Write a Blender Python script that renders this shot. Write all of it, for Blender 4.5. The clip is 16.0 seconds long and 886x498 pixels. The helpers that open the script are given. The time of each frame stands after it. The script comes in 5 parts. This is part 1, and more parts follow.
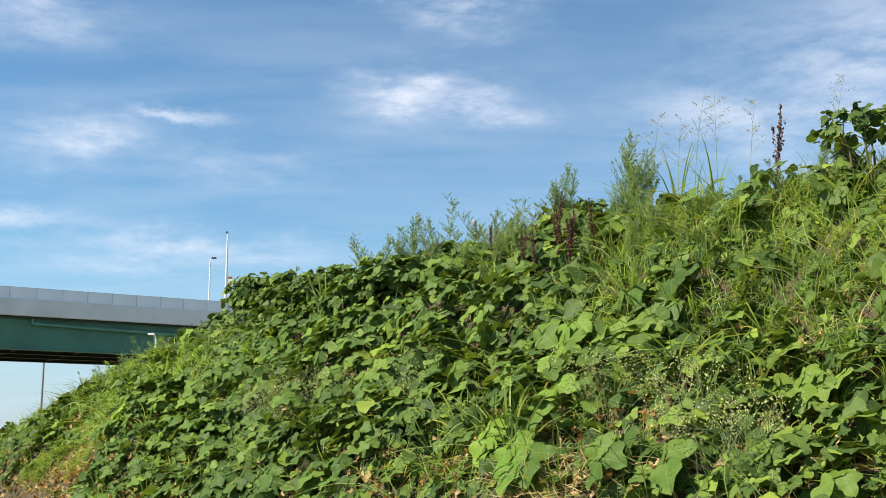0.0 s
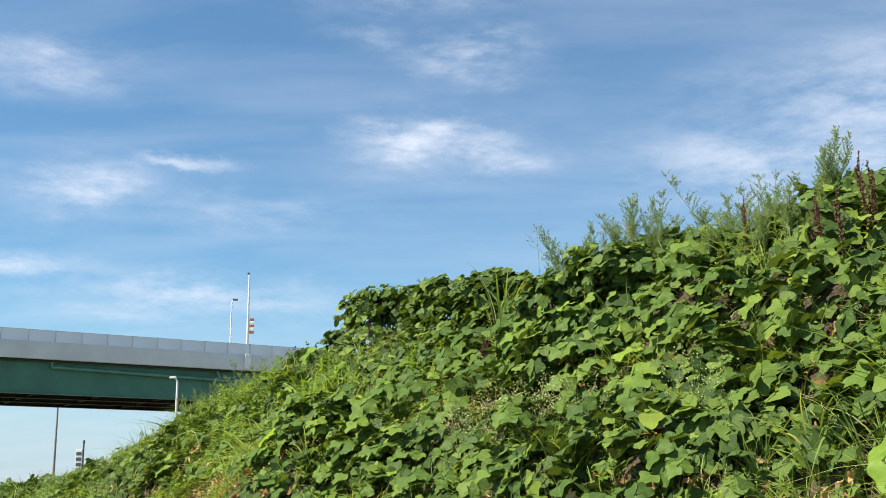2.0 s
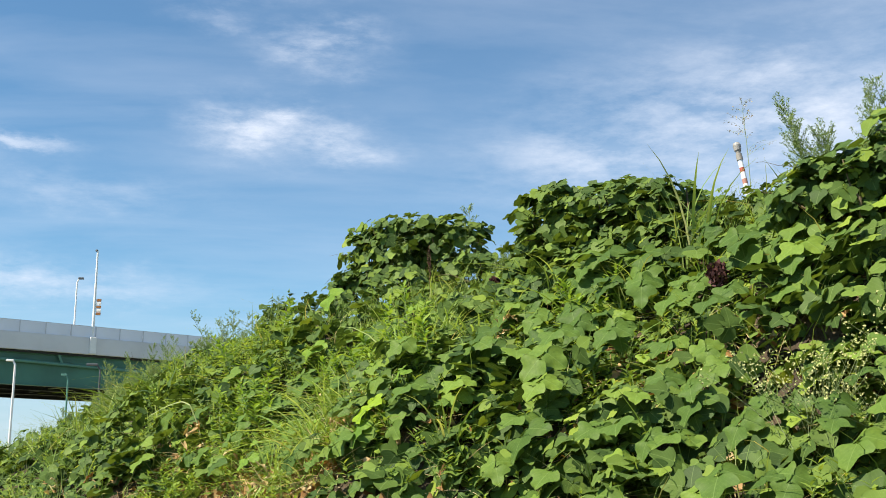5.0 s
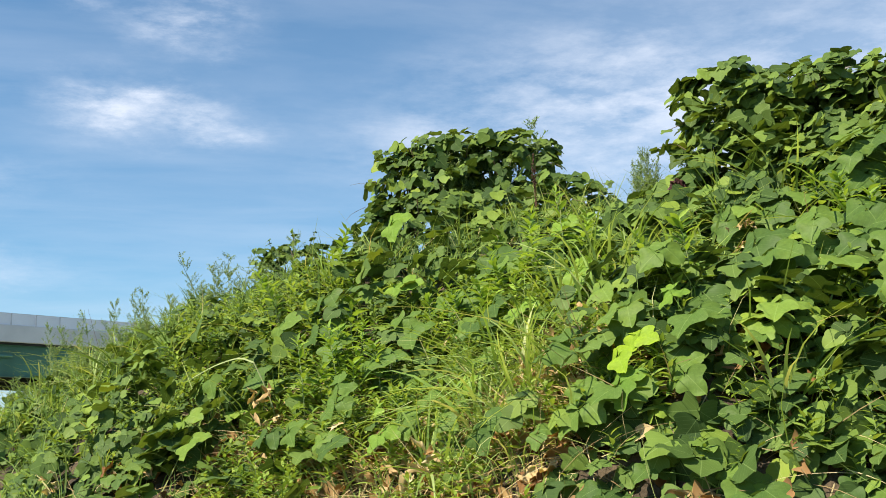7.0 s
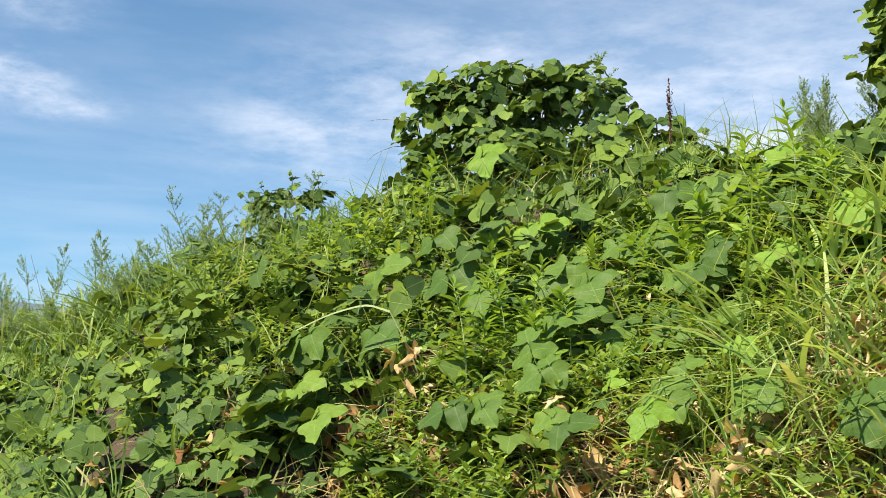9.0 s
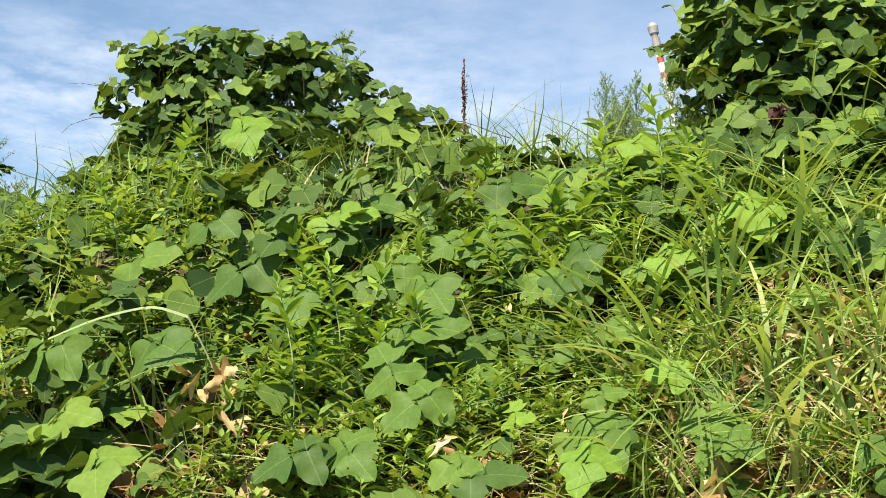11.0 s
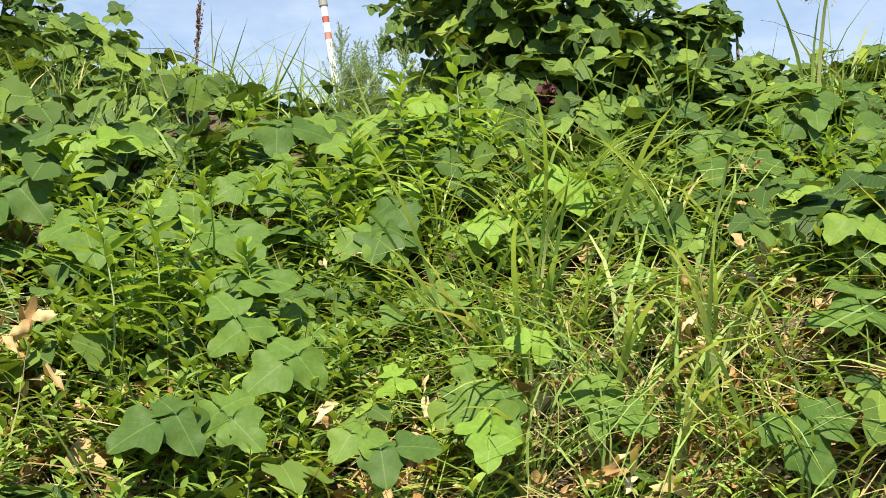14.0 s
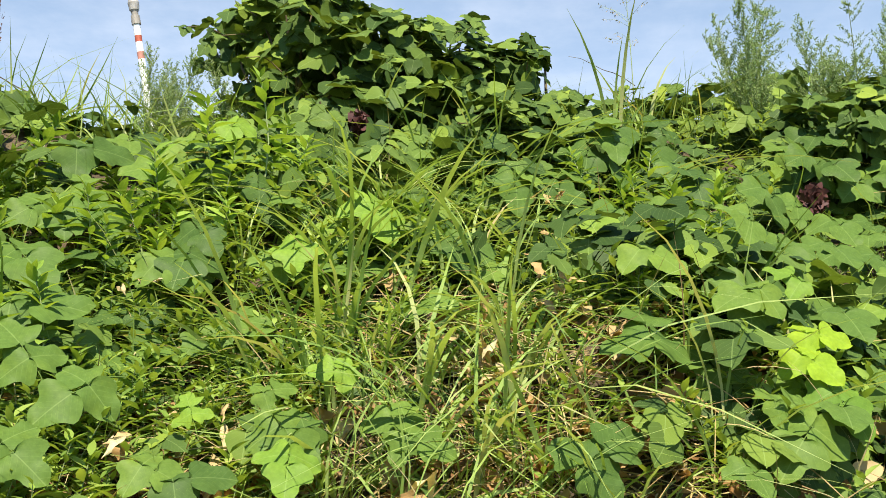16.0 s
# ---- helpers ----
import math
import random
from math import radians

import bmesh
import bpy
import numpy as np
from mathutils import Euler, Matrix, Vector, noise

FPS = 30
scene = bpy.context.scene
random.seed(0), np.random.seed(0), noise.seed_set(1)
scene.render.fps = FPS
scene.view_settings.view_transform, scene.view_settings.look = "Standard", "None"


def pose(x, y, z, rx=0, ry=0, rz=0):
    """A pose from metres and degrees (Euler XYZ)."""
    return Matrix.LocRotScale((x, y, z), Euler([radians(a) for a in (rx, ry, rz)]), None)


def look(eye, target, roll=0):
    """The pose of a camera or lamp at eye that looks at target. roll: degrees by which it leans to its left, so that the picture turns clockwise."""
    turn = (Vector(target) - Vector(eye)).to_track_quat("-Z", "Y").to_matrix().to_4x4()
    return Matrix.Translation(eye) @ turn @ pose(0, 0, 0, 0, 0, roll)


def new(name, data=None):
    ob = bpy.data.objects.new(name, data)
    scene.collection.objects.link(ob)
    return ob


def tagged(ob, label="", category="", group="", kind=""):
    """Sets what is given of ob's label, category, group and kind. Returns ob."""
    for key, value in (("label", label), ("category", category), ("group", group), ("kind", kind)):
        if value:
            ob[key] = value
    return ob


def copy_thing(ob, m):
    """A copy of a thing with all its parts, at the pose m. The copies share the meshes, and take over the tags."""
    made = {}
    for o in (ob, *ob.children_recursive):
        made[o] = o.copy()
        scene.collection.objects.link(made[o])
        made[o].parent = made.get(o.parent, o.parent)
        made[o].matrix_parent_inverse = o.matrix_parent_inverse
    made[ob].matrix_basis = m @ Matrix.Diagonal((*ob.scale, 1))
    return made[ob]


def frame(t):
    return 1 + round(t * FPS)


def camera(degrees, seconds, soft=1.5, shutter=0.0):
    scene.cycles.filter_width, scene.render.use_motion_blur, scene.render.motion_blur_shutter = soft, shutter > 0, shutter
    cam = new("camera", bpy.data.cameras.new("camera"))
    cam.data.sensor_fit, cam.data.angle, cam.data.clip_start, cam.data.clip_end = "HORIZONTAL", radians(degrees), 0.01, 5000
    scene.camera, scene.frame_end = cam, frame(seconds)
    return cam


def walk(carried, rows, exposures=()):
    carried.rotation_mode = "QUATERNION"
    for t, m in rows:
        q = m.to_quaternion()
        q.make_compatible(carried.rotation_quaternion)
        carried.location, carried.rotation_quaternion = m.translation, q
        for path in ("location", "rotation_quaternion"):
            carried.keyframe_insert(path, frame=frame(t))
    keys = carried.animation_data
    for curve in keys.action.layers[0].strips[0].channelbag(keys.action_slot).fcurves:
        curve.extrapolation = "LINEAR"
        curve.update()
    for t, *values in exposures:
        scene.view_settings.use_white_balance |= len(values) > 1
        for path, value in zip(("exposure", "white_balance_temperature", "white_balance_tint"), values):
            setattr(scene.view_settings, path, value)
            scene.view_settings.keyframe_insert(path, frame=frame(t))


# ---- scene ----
cam = camera(42.8, 16.0, soft=0.9)
PATH = [
    (0.0, pose(-0.000, -0.000, 1.604, 99.87, 0.03, -0.00)),
    (0.5, pose(-0.511, 0.565, 1.527, 100.04, 0.21, 1.09)),
    (1.0, pose(-0.963, 1.145, 1.502, 100.43, 0.14, 1.24)),
    (1.5, pose(-1.487, 1.735, 1.493, 101.25, 0.16, 0.98)),
    (2.0, pose(-1.934, 2.246, 1.482, 102.17, 0.25, 0.38)),
    (2.5, pose(-2.338, 2.851, 1.503, 102.73, 0.20, -0.44)),
    (3.0, pose(-2.741, 3.501, 1.487, 102.96, -0.06, -1.72)),
    (3.5, pose(-3.093, 4.211, 1.484, 102.96, -0.45, -3.33)),
    (4.0, pose(-3.455, 4.904, 1.501, 102.77, -0.73, -4.93)),
    (6.5, pose(-4.881, 8.519, 1.641, 100.54, 1.63, -12.32)),
    (7.0, pose(-5.224, 9.015, 1.608, 100.74, 1.58, -14.14)),
    (7.5, pose(-5.525, 9.545, 1.597, 100.51, 1.49, -15.92)),
    (8.0, pose(-5.809, 10.098, 1.573, 100.47, 1.04, -17.50)),
    (10.5, pose(-6.244, 11.734, 1.736, 100.17, 0.25, -35.74)),
    (11.0, pose(-6.256, 12.071, 1.744, 100.58, 0.84, -41.70)),
    (11.5, pose(-6.352, 12.352, 1.752, 100.93, 0.95, -47.47)),
    (12.0, pose(-6.420, 12.557, 1.758, 100.83, 0.98, -53.18)),
    (12.5, pose(-6.480, 12.712, 1.773, 100.38, 0.57, -57.85)),
    (13.0, pose(-6.565, 12.822, 1.767, 99.61, 0.04, -61.22)),
    (13.5, pose(-6.561, 12.864, 1.768, 98.83, -0.35, -63.80)),
    (14.0, pose(-6.545, 12.874, 1.767, 98.52, -0.28, -65.40)),
    (14.5, pose(-6.541, 12.878, 1.768, 98.65, -0.00, -67.08)),
    (15.0, pose(-6.540, 12.859, 1.772, 99.09, 0.41, -69.24)),
    (15.5, pose(-6.528, 12.837, 1.772, 99.47, 0.65, -72.01)),
    (16.0, pose(-6.530, 12.831, 1.770, 99.81, 0.60, -74.38)),
]
walk(cam, PATH, [(0, 0.33), (1, 0.39), (2.2, 0.33), (4, 0.32), (6.5, 0.42), (7, 0.39), (8, 0.41), (10.5, 0.53), (14.5, 0.56), (16, 0.53)])

# ---- light ----
SUN_AZ, SUN_EL = -107.0, 51.0     # degrees clockwise from +y, and above the horizon


def direction(az, el):
    a, e = radians(az), radians(el)
    return Vector((math.sin(a) * math.cos(e), math.cos(a) * math.cos(e), math.sin(e)))


def build_world():
    world = bpy.data.worlds.new("sky")
    scene.world = world
    world.use_nodes = True
    nt = world.node_tree
    nt.nodes.clear()
    N, L = nt.nodes.new, nt.links.new

    def math_node(op, a, b=None):
        m = N("ShaderNodeMath")
        m.operation = op
        for i, v in enumerate((a, b)):
            if v is None:
                continue
            if isinstance(v, (int, float)):
                m.inputs[i].default_value = v
            else:
                L(v, m.inputs[i])
        return m.outputs[0]

    def dot(v, vec):
        d = N("ShaderNodeVectorMath")
        d.operation = "DOT_PRODUCT"
        L(v, d.inputs[0])
        d.inputs[1].default_value = vec
        return d.outputs["Value"]

    out, bg, mix = N("ShaderNodeOutputWorld"), N("ShaderNodeBackground"), N("ShaderNodeMix")
    sky = N("ShaderNodeTexSky")
    sky.sky_type, sky.sun_disc = "NISHITA", False
    sky.sun_elevation, sky.sun_rotation = radians(SUN_EL), radians(SUN_AZ)
    sky.air_density, sky.dust_density, sky.ozone_density = 1.0, 0.15, 2.2
    co = N("ShaderNodeTexCoord")
    d = co.outputs["Generated"]
    # streaky cirrus: noise in a flat layer overhead
    sep = N("ShaderNodeSeparateXYZ")
    L(d, sep.inputs[0])
    zz = math_node("ADD", math_node("MAXIMUM", sep.outputs[2], 0.0), 0.13)
    flat = N("ShaderNodeCombineXYZ")
    L(math_node("DIVIDE", sep.outputs[0], zz), flat.inputs[0])
    L(math_node("DIVIDE", sep.outputs[1], zz), flat.inputs[1])
    n1 = N("ShaderNodeTexNoise")
    n1.inputs["Scale"].default_value, n1.inputs["Detail"].default_value = 2.2, 8
    n1.inputs["Roughness"].default_value, n1.inputs["Distortion"].default_value = 0.55, 0.3
    mp = N("ShaderNodeMapping")
    mp.inputs["Scale"].default_value = (0.7, 1.9, 1)
    mp.inputs["Rotation"].default_value = (0, 0, radians(8))
    L(flat.outputs[0], mp.inputs[0])
    L(mp.outputs[0], n1.inputs["Vector"])
    cirrus = N("ShaderNodeMapRange")
    cirrus.inputs[1].default_value, cirrus.inputs[2].default_value = 0.40, 0.74
    L(n1.outputs[0], cirrus.inputs[0])
    cover = math_node("MULTIPLY", cirrus.outputs[0], 0.16)
    # finer noise that frays the single clouds
    n2 = N("ShaderNodeTexNoise")
    n2.inputs["Scale"].default_value, n2.inputs["Detail"].default_value = 14.0, 10
    n2.inputs["Roughness"].default_value = 0.64
    puff_map = N("ShaderNodeMapping")
    puff_map.inputs["Scale"].default_value = (1.0, 1.0, 3.0)
    puff_map.inputs["Rotation"].default_value = (radians(14), 0, 0)
    L(d, puff_map.inputs[0])
    L(puff_map.outputs[0], n2.inputs["Vector"])
    fray = N("ShaderNodeMapRange")
    fray.inputs[1].default_value, fray.inputs[2].default_value = 0.38, 0.64
    L(n2.outputs[0], fray.inputs[0])
    # single clouds: azimuth, elevation, half width, half height (degrees), density
    clouds = [(-2.2, 17.6, 2.6, 1.2, 0.86), (1.5, 17.4, 2.2, 0.9, 0.75), (-0.2, 18.2, 2.2, 0.7, 0.8), (2.2, 16.8, 2.4, 0.7, 0.6), (1.4, 21.9, 2.6, 1.0, 0.6), (-4.0, 23.0, 1.6, 0.6, 0.3), (-2.0, 25.6, 4.0, 1.2, 0.45),
              (-18.6, 14.6, 2.6, 1.2, 0.75), (-13.5, 16.1, 2.6, 0.35, 0.55), (-10.5, 14.0, 5.0, 0.8, 0.3), (-13.0, 9.5, 5.5, 0.9, 0.75),
              (-21.5, 10.5, 3.0, 0.5, 0.7), (-20.4, 20.3, 3.0, 1.0, 0.5), (16.0, 16.0, 5.0, 2.2, 0.6), (24.0, 17.5, 8.0, 3.0, 0.7),
              (36.0, 13.0, 14.0, 7.0, 0.75), (68.0, 12.0, 28.0, 12.0, 0.25)]
    # the outlines are warped, so that no cloud is a plain oval
    n3 = N("ShaderNodeTexNoise")
    n3.inputs["Scale"].default_value, n3.inputs["Detail"].default_value = 10.0, 9
    n3.inputs["Roughness"].default_value = 0.66
    warp_map = N("ShaderNodeMapping")
    warp_map.inputs["Scale"].default_value = (1.0, 1.0, 2.6)
    L(d, warp_map.inputs[0])
    L(warp_map.outputs[0], n3.inputs["Vector"])
    warp = N("ShaderNodeVectorMath")
    warp.operation = "MULTIPLY_ADD"
    L(n3.outputs["Color"], warp.inputs[0])
    warp.inputs[1].default_value = (0.11, 0.11, 0.055)
    centred = N("ShaderNodeVectorMath")
    centred.operation = "SUBTRACT"
    L(d, centred.inputs[0])
    centred.inputs[1].default_value = (0.055, 0.055, 0.0275)
    L(centred.outputs[0], warp.inputs[2])
    plain, d = d, warp.outputs[0]
    puff = None
    for az, el, wa, he, den in clouds:
        c = direction(az, el)
        right = Vector((c.y, -c.x, 0)).normalized()
        up = right.cross(c)
        a = math_node("DIVIDE", dot(d, right), math.sin(radians(wa)))
        b = math_node("DIVIDE", dot(d, up), math.sin(radians(he)))
        r2 = math_node("ADD", math_node("MULTIPLY", a, a), math_node("MULTIPLY", b, b))
        g = math_node("MULTIPLY", math_node("POWER", 2.718, math_node("MULTIPLY", r2, -0.8)), den)
        g = math_node("MULTIPLY", g, math_node("MINIMUM", math_node("MULTIPLY", math_node("MAXIMUM", dot(d, c), 0.0), 3.0), 1.0))
        puff = g if puff is None else math_node("MAXIMUM", puff, g)
    puff = math_node("MULTIPLY", puff, math_node("ADD", math_node("MULTIPLY", fray.outputs[0], 0.82), 0.18))
    veil = None
    for az, el, wa, he, den in ((72.0, 10.0, 34.0, 16.0, 0.46),):
        c = direction(az, el)
        right = Vector((c.y, -c.x, 0)).normalized()
        a = math_node("DIVIDE", dot(plain, right), math.sin(radians(wa)))
        b = math_node("DIVIDE", dot(plain, right.cross(c)), math.sin(radians(he)))
        r2 = math_node("ADD", math_node("MULTIPLY", a, a), math_node("MULTIPLY", b, b))
        veil = math_node("MULTIPLY", math_node("POWER", 2.718, math_node("MULTIPLY", r2, -0.8)), den)
        veil = math_node("MULTIPLY", veil, math_node("MINIMUM", math_node("MULTIPLY", math_node("MAXIMUM", dot(plain, c), 0.0), 3.0), 1.0))
    total = math_node("MINIMUM", math_node("ADD", math_node("ADD", cover, puff), veil), 0.95)
    tint = N("ShaderNodeMix")
    tint.data_type, tint.blend_type = "RGBA", "MULTIPLY"
    tint.inputs[0].default_value = 1.0
    tint.inputs[7].default_value = SKY_TINT
    L(sky.outputs[0], tint.inputs[6])
    mix.data_type = "RGBA"
    mix.inputs[7].default_value = CLOUD
    low = N("ShaderNodeMapRange")
    low.inputs[1].default_value, low.inputs[2].default_value = 0.16, 0.0
    L(sep.outputs[2], low.inputs[0])
    haze = N("ShaderNodeMix")
    haze.data_type = "RGBA"
    haze.inputs[7].default_value = HAZE
    L(math_node("MULTIPLY", low.outputs[0], 0.85), haze.inputs[0])
    L(tint.outputs[2], haze.inputs[6])
    L(haze.outputs[2], mix.inputs[6])
    L(total, mix.inputs[0])
    L(mix.outputs[2], bg.inputs[0])
    bg.inputs[1].default_value = SKY_STRENGTH
    L(bg.outputs[0], out.inputs[0])


HAZE = (4.25, 5.1, 6.25, 1)
CLOUD = (7.0, 7.5, 8.5, 1)
SKY_STRENGTH = 0.103
SKY_TINT = (0.74, 1.02, 1.10, 1)
build_world()
sun = new("sun", bpy.data.lights.new("sun", "SUN"))
sun.data.energy, sun.data.angle, sun.data.color = 7.0, radians(0.53), (1.0, 0.91, 0.76)
sun.matrix_world = look(direction(SUN_AZ, SUN_EL) * 50, (0, 0, 0))

# ---- materials ----


def material(name, rough=0.6, metal=0.0):
    m = bpy.data.materials.new(name)
    m.use_nodes = True
    b = m.node_tree.nodes["Principled BSDF"]
    b.inputs["Roughness"].default_value, b.inputs["Metallic"].default_value = rough, metal
    return m, m.node_tree.nodes, m.node_tree.links, b


def noise_node(nodes, links, scale, detail=4, coord="Object"):
    co, n = nodes.new("ShaderNodeTexCoord"), nodes.new("ShaderNodeTexNoise")
    n.inputs["Scale"].default_value, n.inputs["Detail"].default_value = scale, detail
    links.new(co.outputs[coord], n.inputs["Vector"])
    return n.outputs["Fac"]


def ramp(nodes, links, fac, stops):
    r = nodes.new("ShaderNodeValToRGB")
    e = r.color_ramp.elements
    for i, (p, c) in enumerate(stops):
        el = e[i] if i < 2 else e.new(p)
        el.position, el.color = p, (*c, 1)
    links.new(fac, r.inputs[0])
    return r.outputs[0]


def mixed(nodes, links, fac, a, b, mode="MIX"):
    m = nodes.new("ShaderNodeMix")
    m.data_type, m.blend_type = "RGBA", mode
    for sock, v in ((m.inputs[0], fac), (m.inputs[6], a), (m.inputs[7], b)):
        if isinstance(v, (int, float)):
            sock.default_value = v
        elif isinstance(v, tuple):
            sock.default_value = (*v, 1)
        else:
            links.new(v, sock)
    return m.outputs[2]


def bump(nodes, links, bsdf, height, strength=0.3, dist=0.01):
    b = nodes.new("ShaderNodeBump")
    b.inputs["Strength"].default_value, b.inputs["Distance"].default_value = strength, dist
    links.new(height, b.inputs["Height"])
    links.new(b.outputs[0], bsdf.inputs["Normal"])


def leaf_material(name, stops, through_light=0.35, rough=0.5, veins=0.0, blotch=None, single=False):
    """Foliage: colour by island (or by object), soft blotches, pale veins by UV, light through the blade."""
    m, nodes, links, b = material(name, rough)
    if single:
        rnd = nodes.new("ShaderNodeObjectInfo").outputs["Random"]
    else:
        rnd = nodes.new("ShaderNodeNewGeometry").outputs["Random Per Island"]
    col = ramp(nodes, links, rnd, stops)
    broad = noise_node(nodes, links, 1.3, 3)
    col = mixed(nodes, links, 0.6, col, ramp(nodes, links, broad, [(0.3, (0.80, 0.87, 0.82)), (0.5, (1.0, 1.0, 0.95)), (0.7, (1.25, 1.14, 0.80))]), "MULTIPLY")
    n = noise_node(nodes, links, 9.0, 5)
    col = mixed(nodes, links, 0.35, col, ramp(nodes, links, n, [(0.3, (0.55, 0.6, 0.5)), (0.7, (1.25, 1.2, 1.1))]), "MULTIPLY")
    if blotch:
        n2 = noise_node(nodes, links, 38.0, 3)
        spots = ramp(nodes, links, n2, [(0.66, (0, 0, 0)), (0.74, (1, 1, 1))])
        col = mixed(nodes, links, spots, col, blotch)
    if veins:
        uv, sep = nodes.new("ShaderNodeUVMap"), nodes.new("ShaderNodeSeparateXYZ")
        links.new(uv.outputs[0], sep.inputs[0])

        def mth(op, a, c=None):
            k = nodes.new("ShaderNodeMath")
            k.operation = op
            for i, v in enumerate((a, c)):
                if v is None:
                    continue
                if isinstance(v, (int, float)):
                    k.inputs[i].default_value = v
                else:
                    links.new(v, k.inputs[i])
            return k.outputs[0]
        ax = mth("ABSOLUTE", mth("SUBTRACT", sep.outputs[0], 0.5))
        mid = mth("LESS_THAN", ax, 0.013)
        side = mth("LESS_THAN", mth("FRACT", mth("MULTIPLY", mth("SUBTRACT", sep.outputs[1], mth("MULTIPLY", ax, 0.9)), 6.5)), 0.09)
        v = mth("MULTIPLY", mth("MAXIMUM", mid, mth("MULTIPLY", side, 0.35)), veins)
        col = mixed(nodes, links, v, col, (0.34, 0.46, 0.16))
        bump(nodes, links, b, side, 0.35, 0.002)
    links.new(col, b.inputs["Base Color"])
    b.inputs["Specular IOR Level"].default_value = 0.10
    tr, mx = nodes.new("ShaderNodeBsdfTranslucent"), nodes.new("ShaderNodeMixShader")
    links.new(mixed(nodes, links, 1.0, col, (1.38, 1.25, 0.55), "MULTIPLY"), tr.inputs[0])
    mx.inputs[0].default_value = through_light
    links.new(b.outputs[0], mx.inputs[1])
    links.new(tr.outputs[0], mx.inputs[2])
    links.new(mx.outputs[0], nodes["Material Output"].inputs[0])
    return m


def stem_material(name, a, c, rough=0.7):
    m, nodes, links, b = material(name, rough)
    links.new(ramp(nodes, links, noise_node(nodes, links, 30, 4), [(0.3, a), (0.7, c)]), b.inputs["Base Color"])
    return m


def painted(name, colour, rough=0.5, metal=0.0, dirt=0.2, scale=0.6):
    m, nodes, links, b = material(name, rough, metal)
    n = noise_node(nodes, links, scale, 7)
    d = tuple(v * (1 - dirt * 2) for v in colour)
    col = ramp(nodes, links, n, [(0.32, d), (0.62, colour)])
    links.new(col, b.inputs["Base Color"])
    bump(nodes, links, b, noise_node(nodes, links, scale * 20, 3), 0.1, 0.004)
    return m


KUDZU = [(0.0, (0.040, 0.075, 0.022)), (0.35, (0.072, 0.123, 0.032)), (0.7, (0.115, 0.180, 0.040)), (0.93, (0.158, 0.235, 0.046)), (0.985, (0.205, 0.288, 0.046)), (1.0, (0.25, 0.325, 0.052))]
M_KUDZU = leaf_material("kudzu_leaf", KUDZU, 0.20, 0.52, veins=0.24)
M_KUDZU_ONE = leaf_material("kudzu_leaf_single", [(0.0, (0.064, 0.118, 0.030)), (0.4, (0.098, 0.170, 0.037)), (0.8, (0.138, 0.220, 0.043)), (0.95, (0.175, 0.268, 0.047)), (1.0, (0.23, 0.33, 0.050))], 0.24, 0.5, veins=0.18, blotch=(0.15, 0.23, 0.05), single=True)
M_YOUNG = leaf_material("young_kudzu_leaf", [(0, (0.135, 0.245, 0.040)), (1, (0.20, 0.32, 0.048))], 0.28, 0.5, veins=0.2, single=True)
M_YELLOW = leaf_material("yellowing_kudzu_leaf", [(0, (0.26, 0.40, 0.035)), (1, (0.34, 0.46, 0.04))], 0.33, 0.5, veins=0.15, single=True)
M_GRASS = leaf_material("grass_blade", [(0, (0.13, 0.22, 0.053)), (0.5, (0.24, 0.35, 0.095)), (0.85, (0.34, 0.43, 0.15)), (0.96, (0.41, 0.44, 0.20)), (1, (0.55, 0.46, 0.25))], 0.38, 0.45)
M_GRASS_ONE = leaf_material("grass_blade_single", [(0, (0.17, 0.28, 0.065)), (0.5, (0.30, 0.42, 0.12)), (0.85, (0.40, 0.50, 0.19)), (0.97, (0.46, 0.48, 0.23)), (1, (0.55, 0.46, 0.25))], 0.38, 0.45, single=True)
M_PALE = leaf_material("pale_grass_blade", [(0, (0.36, 0.42, 0.20)), (1, (0.46, 0.50, 0.27))], 0.3, 0.5, single=True)
M_HERB = leaf_material("herb_leaf", [(0, (0.145, 0.235, 0.048)), (0.5, (0.225, 0.335, 0.065)), (1, (0.33, 0.43, 0.10))], 0.38, 0.5)
M_HERB_ONE = leaf_material("weed_leaf", [(0, (0.17, 0.28, 0.045)), (0.6, (0.25, 0.385, 0.06)), (1, (0.33, 0.46, 0.08))], 0.40, 0.5, veins=0.15, single=True)
M_MUGWORT = leaf_material("mugwort_leaf", [(0, (0.14, 0.23, 0.085)), (0.6, (0.235, 0.335, 0.145)), (1, (0.36, 0.44, 0.25))], 0.4, 0.6)
M_DRY = leaf_material("dry_leaf", [(0, (0.18, 0.09, 0.04)), (0.4, (0.32, 0.19, 0.085)), (0.75, (0.46, 0.31, 0.15)), (1, (0.56, 0.43, 0.25))], 0.2, 0.75)
M_DRY_ONE = leaf_material("dry_leaf_single", [(0, (0.38, 0.23, 0.10)), (0.4, (0.52, 0.36, 0.18)), (0.75, (0.59, 0.45, 0.25)), (1, (0.68, 0.56, 0.36))], 0.2, 0.75, single=True)
M_STRAW = leaf_material("straw", [(0, (0.18, 0.12, 0.06)), (0.6, (0.38, 0.29, 0.14)), (1, (0.52, 0.43, 0.25))], 0.15, 0.7)
M_DOCK = stem_material("dock_seed", (0.065, 0.026, 0.015), (0.17, 0.075, 0.038))
M_WITHERED = stem_material("withered_seed", (0.035, 0.008, 0.008), (0.10, 0.03, 0.022))
M_STEM = stem_material("vine_stem", (0.07, 0.05, 0.025), (0.16, 0.12, 0.05))
M_GREENSTEM = stem_material("green_stem", (0.18, 0.24, 0.09), (0.30, 0.35, 0.15))
M_FLOWER = stem_material("cream_flower", (0.32, 0.35, 0.10), (0.54, 0.53, 0.23))


